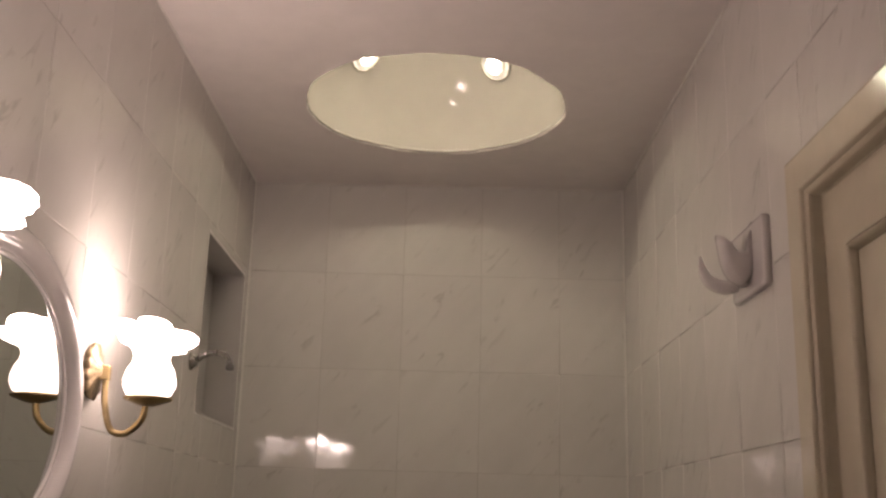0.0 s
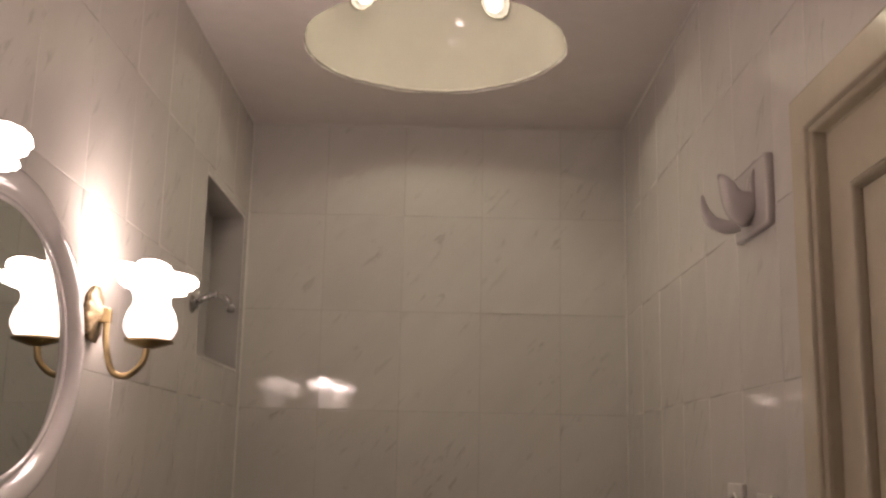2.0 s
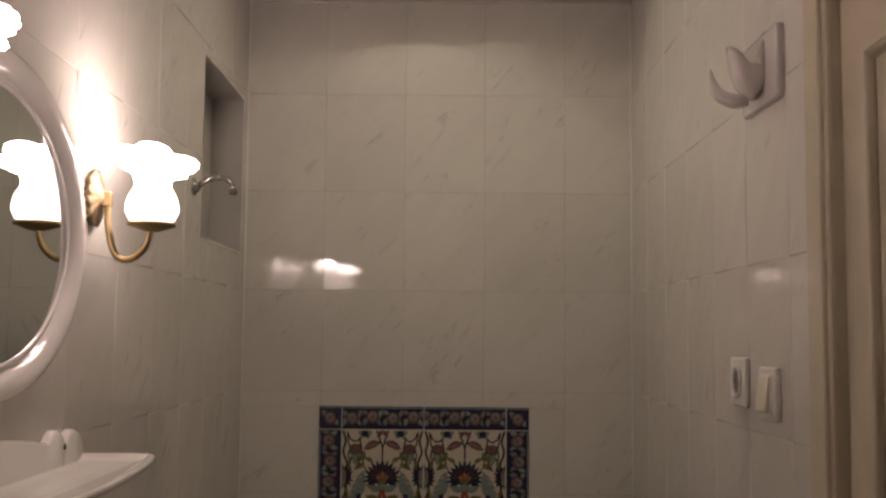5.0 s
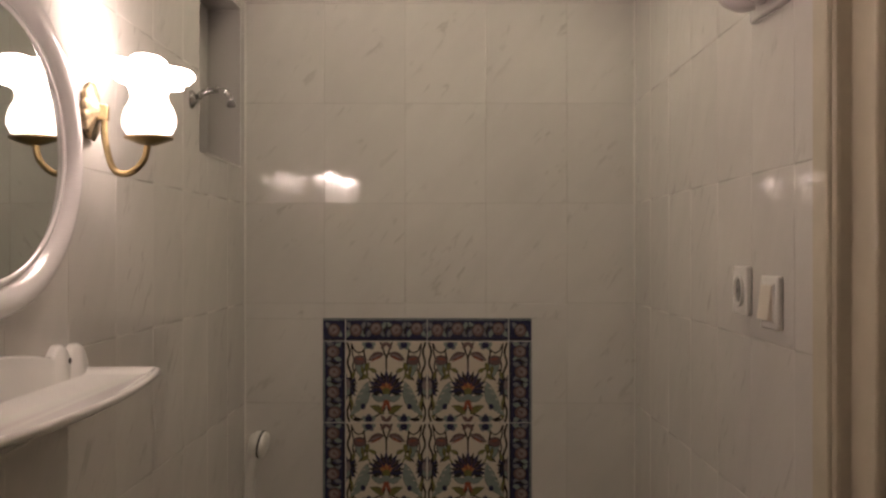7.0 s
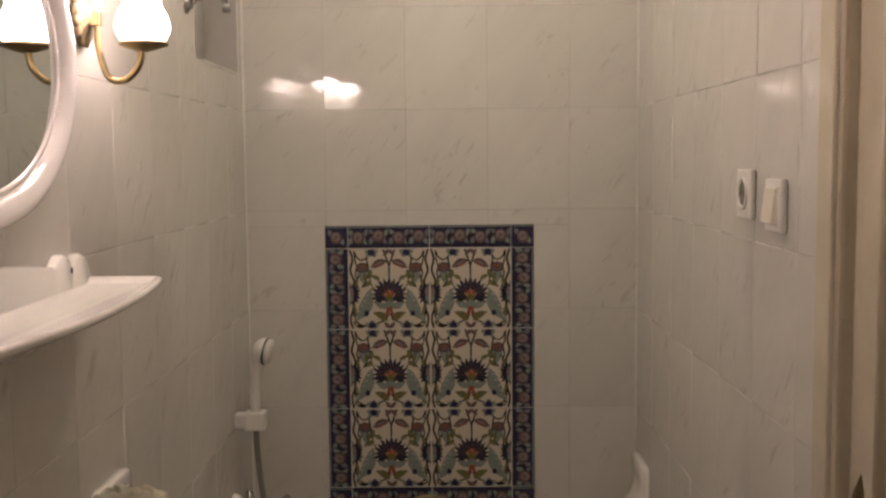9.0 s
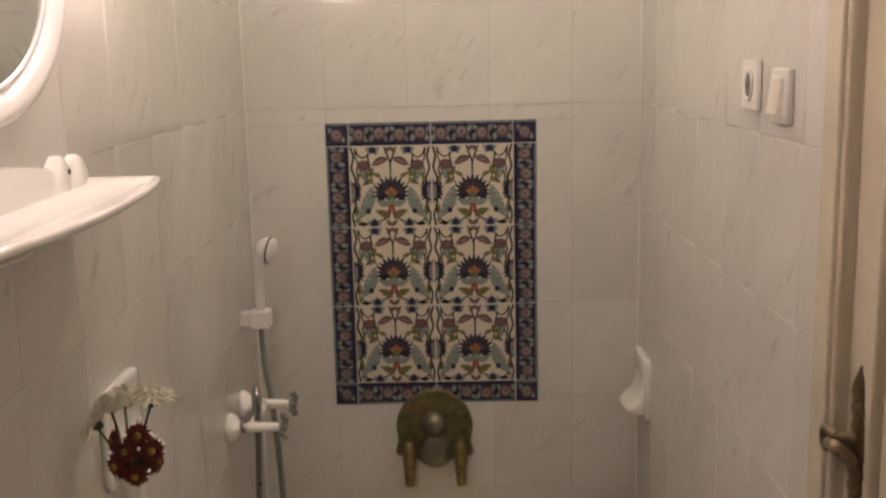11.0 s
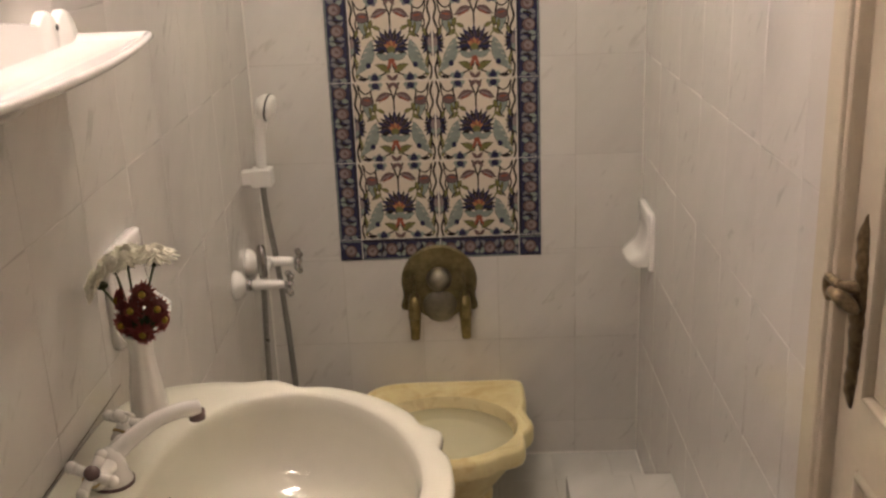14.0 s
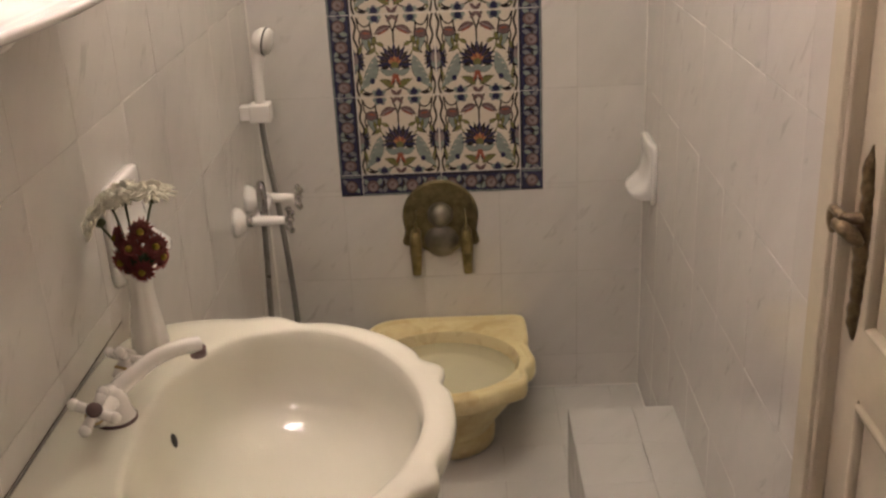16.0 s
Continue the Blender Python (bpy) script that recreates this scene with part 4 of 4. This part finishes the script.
HY, HZ = 1.295, 1.085
ob = thing("door_handle", LX, HY, HZ, "ornate tarnished brass door handle on a long leaf-shaped plate", "door handle")
bm = bmesh.new()
loops = []
for i in range(61):
    t = i / 60
    z = -0.138 + 0.262 * t
    leaf = 0.5 * abs(math.sin(t * math.pi * 9.5)) + 0.5 * abs(math.sin(t * 41 + 1.0))
    w = 0.004 + 0.0165 * math.sin(math.pi * min(1, t * 1.02)) ** 0.7 * (0.70 + 0.30 * leaf)
    if t > 0.93:
        w *= max(0.15, (1 - t) / 0.07)
    d = (0.0060 + 0.0030 * leaf) * min(1, (1 - t) / 0.12 + 0.08, t / 0.1 + 0.1)
    tw = 0.004 * math.sin(t * 16)
    loops.append([Vector((-(d + 0.002) * max(0, math.sin(a)), w * math.cos(a) + tw * math.sin(a), z)) for a in (math.pi * j / 10 for j in range(11))])
rings(bm, loops, True, True, True)
part("plate", bm, DARK_BRASS, ob)
bm = bmesh.new()
tube(bm, [(-0.006, 0, 0.022), (-0.020, 0.002, 0.022), (-0.031, 0.010, 0.022)], [0.010, 0.007, 0.006], 16)
tube(bm, [(-0.028, 0.004, 0.023), (-0.031, 0.022, 0.025), (-0.031, 0.036, 0.024), (-0.030, 0.042, 0.015), (-0.029, 0.041, 0.003), (-0.029, 0.034, -0.003), (-0.029, 0.028, 0.002)], [0.007, 0.006, 0.0055, 0.006, 0.0065, 0.006, 0.004], 14)
tube(bm, [(-0.029, 0.026, 0.004), (-0.031, 0.014, 0.011), (-0.028, 0.000, 0.010), (-0.018, -0.008, 0.001), (-0.008, -0.010, -0.008)], [0.005, 0.009, 0.0105, 0.010, 0.005], 14)
bmesh.ops.translate(bm, verts=bm.verts, vec=(0, -0.004, 0.009))
part("lever", bm, PLATE_BRONZE, ob, "brighter worn brass lever")

# ---- tiled ledge ----
SX, SY0, SY1, SZ = 0.240, 1.42, 2.335, 0.228
bm = bmesh.new()
box(bm, (SX + 0.004, SY0, -0.003), (XR + 0.004, SY1 - 0.004, SZ - 0.004))
ledge = tagged(new("tiled_ledge", mesh_of(bm, "tiled_ledge", GROUT, False)), "low boxed ledge covered in white tiles", "ledge", kind="structure")


# ---- flowered tile panel ----
def blob(bm, pts, level, slot):
    """A flat painted shape: a polygon lying just above the glaze."""
    f = bm.faces.new([bm.verts.new((x, y, level)) for x, y in pts])
    f.material_index = slot


def petal_pts(x, y, ang, length, width, n=9, bend=0.0):
    out = []
    for side in (1, -1):
        for k in range(n):
            t = k / (n - 1) if side == 1 else 1 - k / (n - 1)
            if side == -1 and k in (0, n - 1):
                continue
            w = width * math.sin(math.pi * t ** 0.8) * 0.5 * side
            c = bend * math.sin(math.pi * t)
            u, v = t * length, w + c
            out.append((x + u * math.cos(ang) - v * math.sin(ang), y + u * math.sin(ang) + v * math.cos(ang)))
    return out


def disc_pts(x, y, r, ry=None, n=12):
    return [(x + r * math.cos(2 * math.pi * k / n), y + (ry or r) * math.sin(2 * math.pi * k / n)) for k in range(n)]


def line_pts(pts, w):
    path = [Vector((x, y, 0)) for x, y in pts]
    path = smooth_path(path, 5)
    left, right = [], []
    for i, p in enumerate(path):
        d = (path[min(i + 1, len(path) - 1)] - path[max(i - 1, 0)]).normalized()
        s = Vector((-d.y, d.x, 0)) * w / 2
        left.append((p.x + s.x, p.y + s.y))
        right.append((p.x - s.x, p.y - s.y))
    return left, right


def stroke(bm, pts, w, level, slot):
    for sx in (1, -1):
        l, r = line_pts([(sx * x, y) for x, y in pts], w)
        a = [bm.verts.new((x, y, level)) for x, y in l]
        b = [bm.verts.new((x, y, level)) for x, y in r]
        for k in range(len(a) - 1):
            bm.faces.new((a[k], a[k + 1], b[k + 1], b[k])).material_index = slot


def grown(pts, d):
    cx, cy = sum(p[0] for p in pts) / len(pts), sum(p[1] for p in pts) / len(pts)
    out = []
    for x, y in pts:
        r = math.hypot(x - cx, y - cy) or 1e-6
        out.append((x + (x - cx) / r * d, y + (y - cy) / r * d))
    return out


def both(bm, fn, level, slot, edge=0.0):
    for sx in (1, -1):
        blob(bm, [(sx * x, y) for x, y in fn], level, slot)
        if edge:
            blob(bm, [(sx * x, y) for x, y in grown(fn, edge)], level - 0.00012, 2)


PAINTS = [CREAM_GLAZE, NAVY, BLACKISH, TEAL, OLIVE, RUST, MAUVE, ROSE, ORANGE, LILAC]
TS = 0.2172


def slab(bm, w, h, depth=0.006, chamfer=0.0012, slot=0):
    a, b = w / 2 - 0.0004, h / 2 - 0.0004
    lo = [bm.verts.new((x, y, -depth)) for x, y in ((-a, -b), (a, -b), (a, b), (-a, b))]
    mid = [bm.verts.new((x, y, -chamfer)) for x, y in ((-a, -b), (a, -b), (a, b), (-a, b))]
    c = chamfer
    hi = [bm.verts.new((x, y, 0)) for x, y in ((-a + c, -b + c), (a - c, -b + c), (a - c, b - c), (-a + c, b - c))]
    for p, q in ((lo, mid), (mid, hi)):
        for i in range(4):
            bm.faces.new((p[i], p[(i + 1) % 4], q[(i + 1) % 4], q[i])).material_index = slot
    bm.faces.new(hi).material_index = slot
    return bm


def flower_tile():
    bm = bmesh.new()
    slab(bm, TS, TS)
    h = TS / 2
    Z1, Z2, Z3, Z4 = 0.0004, 0.0007, 0.0010, 0.0013
    # carnation: dark fan, orange heart, green cup, red foot
    cy = -0.020
    for k in range(15):
        a = radians(-24 + 16.3 * k)
        blob(bm, petal_pts(0.012 * math.cos(a), cy + 0.010 * math.sin(a), a, 0.035 + 0.007 * max(0, math.sin(a)) + 0.004 * (k % 2), 0.0122), Z2 + 0.00002 * k, 1 if k % 2 else 2)
    blob(bm, disc_pts(0, cy + 0.002, 0.020, 0.021), Z2 + 0.0004, 1)
    for k in range(11):
        a = radians(8 + 16.3 * k)
        blob(bm, petal_pts(0.018 * math.cos(a), cy + 0.018 * math.sin(a), a, 0.022, 0.0022, 5), Z2 + 0.0005, 6)
    for k in range(5):
        a = radians(30 + 30 * k)
        blob(bm, petal_pts(0, cy - 0.002, a, 0.019 + 0.004 * math.sin(a), 0.011), Z4 + 0.00002 * k, 8 if k % 2 == 0 else 5)
    blob(bm, disc_pts(0, cy - 0.006, 0.011, 0.010), Z4 + 0.0002, 4)
    both(bm, petal_pts(0.0, cy - 0.026, radians(16), 0.043, 0.016, bend=-0.005), Z4 + 0.0001, 3, 0.0008)
    blob(bm, disc_pts(0, cy - 0.020, 0.012, 0.008), Z4 + 0.00030, 3)
    both(bm, petal_pts(0.000, cy - 0.030, radians(-66), 0.032, 0.009), Z4 + 0.0003, 5)
    blob(bm, disc_pts(0, cy - 0.034, 0.009, 0.006), Z4 + 0.0004, 5)
    # stems above and below
    blob(bm, [(-0.0024, 0.034), (0.0024, 0.034), (0.0024, 0.068), (-0.0024, 0.068)], Z1, 2)
    stroke(bm, [(0.0, 0.062), (0.006, 0.080), (0.013, 0.100), (0.016, 0.1075)], 0.0048, Z1, 2)
    stroke(bm, [(0.002, -0.066), (0.010, -0.082), (0.030, -0.092), (0.056, -0.100), (0.080, -0.096), (0.094, -0.080), (0.096, -0.060)], 0.0042, Z1, 2)
    stroke(bm, [(0.054, 0.106), (0.060, 0.082), (0.056, 0.058), (0.060, 0.040), (0.050, 0.026)], 0.0046, Z1, 2)
    stroke(bm, [(0.106, 0.108), (0.098, 0.080), (0.104, 0.050), (0.094, 0.020), (0.101, -0.010), (0.097, -0.050), (0.105, -0.080), (0.099, -0.108)], 0.0058, Z1, 2)
    stroke(bm, [(0.094, 0.104), (0.090, 0.072), (0.080, 0.044), (0.088, 0.020), (0.082, 0.0)], 0.0040, Z1 + 0.0001, 2)
    stroke(bm, [(0.040, 0.000), (0.052, 0.020), (0.046, 0.044)], 0.0038, Z1, 4)
    stroke(bm, [(0.086, 0.060), (0.090, 0.040), (0.084, 0.020)], 0.0042, Z1 + 0.0002, 2)
    stroke(bm, [(0.098, -0.040), (0.090, -0.066), (0.094, -0.098)], 0.0070, Z1 + 0.0002, 4)
    stroke(bm, [(0.030, 0.106), (0.044, 0.098), (0.064, 0.104)], 0.0036, Z1, 2)
    # drooping tulip pair at the top
    both(bm, petal_pts(0.007, 0.076, radians(-24), 0.047, 0.018, bend=0.003), Z2, 6, 0.0012)
    both(bm, petal_pts(0.012, 0.076, radians(-24), 0.040, 0.0045), Z3, 7)
    both(bm, petal_pts(0.012, 0.070, radians(-28), 0.036, 0.0045), Z3, 5)
    # rosebud at the shoulder: a brown cap over a grey-green bud
    both(bm, petal_pts(0.072, 0.070, radians(-94), 0.058, 0.026), Z2, 3, 0.0016)
    both(bm, disc_pts(0.072, 0.058, 0.0165, 0.0125), Z3, 6, 0.0014)
    both(bm, petal_pts(0.061, 0.060, radians(8), 0.022, 0.0050), Z3 + 0.0002, 5)
    stroke(bm, [(0.056, 0.062), (0.057, 0.040), (0.066, 0.016), (0.074, 0.004)], 0.0046, Z1 + 0.0001, 2)
    stroke(bm, [(0.036, 0.026), (0.046, 0.034), (0.056, 0.036)], 0.0034, Z1 + 0.0001, 4)
    stroke(bm, [(0.092, 0.100), (0.086, 0.086), (0.074, 0.078), (0.062, 0.084), (0.054, 0.098)], 0.0040, Z1 + 0.0001, 2)
    both(bm, petal_pts(0.048, 0.052, radians(-70), 0.024, 0.010), Z2, 4, 0.0010)
    both(bm, petal_pts(0.066, 0.044, radians(-100), 0.030, 0.008), Z3 + 0.0001, 4, 0.0008)
    # long feathered leaf with pale veins
    both(bm, petal_pts(0.050, 0.000, radians(-62), 0.104, 0.031, bend=-0.010), Z2 + 0.0001, 3, 0.0010)
    for k in range(5):
        both(bm, petal_pts(0.054 + 0.008 * k, -0.014 - 0.015 * k, radians(-20), 0.014, 0.0022, 5), Z3, 0)
    both(bm, disc_pts(0.062, -0.066, 0.0070, 0.0080), Z4, 1)
    # olive leaves
    both(bm, petal_pts(0.006, -0.086, radians(30), 0.044, 0.017, bend=0.004), Z3, 4, 0.0012)
    both(bm, petal_pts(0.026, 0.026, radians(28), 0.024, 0.010), Z2, 4, 0.0008)
    both(bm, petal_pts(0.048, 0.022, radians(-40), 0.026, 0.010), Z2 + 0.0002, 4, 0.0010)
    both(bm, petal_pts(0.086, 0.028, radians(-70), 0.026, 0.009), Z2 + 0.0002, 4, 0.0010)
    # half carnation at the side edge
    for k in range(9):
        a = radians(84 + 24 * k)
        both(bm, petal_pts(0.104, -0.014, a, 0.026 + 0.010 * abs(math.sin(a)), 0.0115), Z3 + 0.00003 * k, 2 if k % 2 else 1)
    both(bm, petal_pts(0.1055, -0.026, radians(98), 0.034, 0.015), Z4, 7)
    both(bm, petal_pts(0.1055, -0.036, radians(110), 0.020, 0.011), Z4 + 0.0001, 3)
    # small dark blossoms along the foot and the head
    for y in (-0.099, 0.099):
        both(bm, disc_pts(0.047, y, 0.0098), Z4, 1)
        for k in range(5):
            a = radians(72 * k + 18)
            both(bm, disc_pts(0.047 + 0.013 * math.cos(a), y + 0.008 * math.sin(a), 0.0066, n=8), Z3 + 0.00002 * k, 9 if k % 2 else 3)
    both(bm, petal_pts(0.066, -0.102, radians(4), 0.028, 0.010), Z2, 2)
    for s in (1, -1):
        blob(bm, petal_pts(0, -0.107, radians(90 - 40 * s), 0.024, 0.011), Z3 + 0.00004 * s, 6)
        blob(bm, petal_pts(0, 0.107, radians(-90 + 40 * s), 0.024, 0.011), Z3 + 0.00004 * s, 6)
    bm.verts.ensure_lookup_table()
    lim = h - 0.0016
    for v in bm.verts:
        if v.co.z > 0.0001:
            v.co.x, v.co.y = max(-lim, min(lim, v.co.x)), max(-lim, min(lim, v.co.y))
    return flat_mesh(bm, "flower_tile")


def flat_mesh(bm, name):
    me = bpy.data.meshes.new(name)
    bm.normal_update()
    for f in bm.faces:
        if f.normal.z < -0.5:
            f.normal_flip()
    bm.to_mesh(me)
    bm.free()
    for p in PAINTS:
        me.materials.append(p)
    return me


BW = 0.0605


def border_tile(length, count):
    """Navy strip with round roses and pale leaves between them."""
    bm = bmesh.new()
    slab(bm, length, BW, slot=1)
    for s in (1, -1):
        y = s * (BW / 2 - 0.004)
        blob(bm, [(-length / 2 + 0.002, y - 0.0016), (length / 2 - 0.002, y - 0.0016), (length / 2 - 0.002, y + 0.0016), (-length / 2 + 0.002, y + 0.0016)], 0.0004, 3 if s > 0 else 2)
    for k in range(count):
        x = (k + 0.5) * length / count - length / 2
        up = 0.002 if k % 2 else -0.002
        for j, (dx, dy, turn) in enumerate(((-0.026, -0.021, 62), (-0.027, 0.020, -66), (0.027, 0.021, 242), (0.026, -0.020, 114))):
            if count > 1 or j % 2:
                blob(bm, petal_pts(x + dx * (0.9 if count > 1 else 0.8), dy, radians(turn), 0.026, 0.0125, bend=0.002), 0.0006 + 0.00003 * j, 9 if (j + k) % 3 else 3)
        if k < count - 1:
            e = x + length / count / 2
            blob(bm, petal_pts(e - 0.005, -0.017, radians(72), 0.034, 0.0062, bend=0.004), 0.0008, 2)
            blob(bm, petal_pts(e + 0.002, 0.003, radians(20), 0.014, 0.0060), 0.0009, 2)
        blob(bm, disc_pts(x, up, 0.0172, 0.0182, 16), 0.0009, 2)
        blob(bm, disc_pts(x, up, 0.0158, 0.0168, 16), 0.0010, 6)
        blob(bm, disc_pts(x - 0.001, up + 0.002, 0.0112, 0.0118, 12), 0.0012, 7)
        blob(bm, petal_pts(x - 0.008, up - 0.006, radians(30), 0.018, 0.0040), 0.0013, 6)
        blob(bm, disc_pts(x, up + 0.002, 0.0040, n=8), 0.0014, 6)
    return flat_mesh(bm, "border_tile")


px0, pz0, px1, pz1 = PANEL_BOX
panel = thing("flowered_tile_panel", (px0 + px1) / 2, YB - 0.002, (pz0 + pz1) / 2, "hand-painted flowered tile panel with a navy rose border", "tile panel")
UP = Matrix.Rotation(radians(90), 4, "X")


def lay(name, me, u, v, turn=0.0):
    ob = new(name, me)
    ob.parent = panel
    ob.matrix_basis = Matrix.Diagonal(((px1 - px0) / 0.564, 1, (pz1 - pz0) / 0.775, 1)) @ Matrix.Translation((u, 0, v)) @ UP @ Matrix.Rotation(radians(turn), 4, "Z")


bm = bmesh.new()
box(bm, (px0 - (px0 + px1) / 2, 0.003, -(pz1 - pz0) / 2), (px1 - (px0 + px1) / 2, 0.006, (pz1 - pz0) / 2))
part("pale_joint", bm, CAULK, panel, "white joints between the tiles", False)
me = flower_tile()
for i in (-0.5, 0.5):
    for j in (-1, 0, 1):
        lay("flower_tile", me, i * 0.2185, j * 0.2185)
long_me, corner_me = border_tile(TS, 4), border_tile(BW, 1)
ex, ez = 0.2185 + BW / 2 + 0.001, 0.2185 * 1.5 + BW / 2 + 0.001
for s in (-1, 1):
    for i in (-0.5, 0.5):
        lay("border_tile", long_me, i * 0.2185, s * ez, 0 if s > 0 else 180)
    for j in (-1, 0, 1):
        lay("border_tile", long_me, s * ex, j * 0.2185, -90 * s)
    for t in (-1, 1):
        lay("corner_tile", corner_me, s * ex, t * ez, 0)


# ---- wall and floor tiles ----
TILE_MESHES = {}


def tile_mesh(w, h, material):
    """A tile whose glaze rolls over at the edges; its face is flat."""
    key = (round(w, 4), round(h, 4), material.name)
    if key not in TILE_MESHES:
        bm = bmesh.new()
        a, b = w / 2 - 0.0003, h / 2 - 0.0003
        loops = [[(x * (a - c), y * (b - c), z) for x, y in ((-1, -1), (1, -1), (1, 1), (-1, 1))]
                 for c, z in ((0.0, -0.0019), (0.0, -0.0009), (0.0003, -0.0004), (0.0008, -0.0001), (0.0015, 0.0))]
        rings(bm, loops, True, False, True)
        bm.normal_update()
        me = bpy.data.meshes.new("tile")
        for f in bm.faces:
            f.smooth = abs(f.normal.z) < 0.9999
        bm.to_mesh(me)
        bm.free()
        me.materials.append(material)
        TILE_MESHES[key] = me
    return TILE_MESHES[key]


def tile_field(parent, basis, us, vs, holes, material=TILE, gap=0.0004, across=False):
    """Tiles between joint lines us and vs, with holes cut out; basis carries (u, v, 0) onto the wall's face.
    across: what is left of a tile above and below a hole keeps its whole width."""
    for u0, u1 in zip(us, us[1:]):
        for v0, v1 in zip(vs, vs[1:]):
            if across:
                left = [(a0, b0, a1, b1) for b0, a0, b1, a1 in minus([(v0, u0, v1, u1)], [(q, p, s, r) for p, q, r, s in holes])]
            else:
                left = minus([(u0, v0, u1, v1)], holes)
            for a0, b0, a1, b1 in left:
                w, h = a1 - a0 - gap, b1 - b0 - gap
                if w < 0.006 or h < 0.006:
                    continue
                ob = new("tile", tile_mesh(w, h, material))
                ob.parent = parent
                tip = pose(0, 0, random.uniform(-0.0002, 0.0002), random.uniform(-0.13, 0.13), random.uniform(-0.13, 0.13), 0)
                ob.matrix_basis = basis @ Matrix.Translation(((a0 + a1) / 2, (b0 + b1) / 2, 0)) @ tip


def joints(start, step, lo, hi):
    out = [lo, hi]
    k = math.ceil((lo - start) / step)
    while start + k * step < hi:
        p = start + k * step
        if p > lo + 0.004 and p < hi - 0.004:
            out.append(p)
        k += 1
    return sorted(out)


random.seed(3)
ROWS_Z = joints(1.728, TH, 0.0, ZC)
basis_back = Matrix(((1, 0, 0, 0), (0, 0, -1, YB), (0, 1, 0, 0), (0, 0, 0, 1)))
basis_left = Matrix(((0, 0, 1, XL), (1, 0, 0, 0), (0, 1, 0, 0), (0, 0, 0, 1)))
basis_right = Matrix(((0, 0, -1, XR), (-1, 0, 0, 0), (0, 1, 0, 0), (0, 0, 0, 1)))
tile_field(wall_back, basis_back, joints(-0.338, 0.2185, XL, XR), ROWS_Z, [PANEL_BOX], across=True)
COLS = joints(YB, TW, 0.46, YB)
tile_field(wall_left, basis_left, COLS, ROWS_Z, [NICHE_BOX])
d0, dz0, d1, dz1 = DOOR_BOX
tile_field(wall_right, basis_right, sorted(-c for c in COLS), ROWS_Z, [(-(d1 + 0.06), dz0, -(d0 - 0.06), dz1 + 0.058)])
basis_floor = Matrix(((1, 0, 0, 0), (0, 1, 0, 0), (0, 0, 1, 0), (0, 0, 0, 1)))
tile_field(floor, basis_floor, joints(0.082, 0.165, XL, XR), joints(2.528, 0.165, 0.46, YB), [(SX + 0.004, SY0, XR, SY1 - 0.004)], FLOOR_TILE)
basis_top = Matrix(((1, 0, 0, 0), (0, 1, 0, 0), (0, 0, 1, SZ), (0, 0, 0, 1)))
tile_field(ledge, basis_top, [SX, 0.398, XR], joints(2.176, 0.160, SY0, SY1), [], FLOOR_TILE)
basis_side = Matrix(((0, 0, -1, SX), (-1, 0, 0, 0), (0, 1, 0, 0), (0, 0, 0, 1)))
tile_field(ledge, basis_side, sorted(-c for c in joints(2.176, 0.160, SY0, SY1)), [0.0, SZ - 0.001], [], FLOOR_TILE)
basis_end = Matrix(((-1, 0, 0, 0), (0, 0, 1, SY1), (0, 1, 0, 0), (0, 0, 0, 1)))
tile_field(ledge, basis_end, [-XR, -0.398, -SX], [0.0, SZ - 0.001], [], FLOOR_TILE)
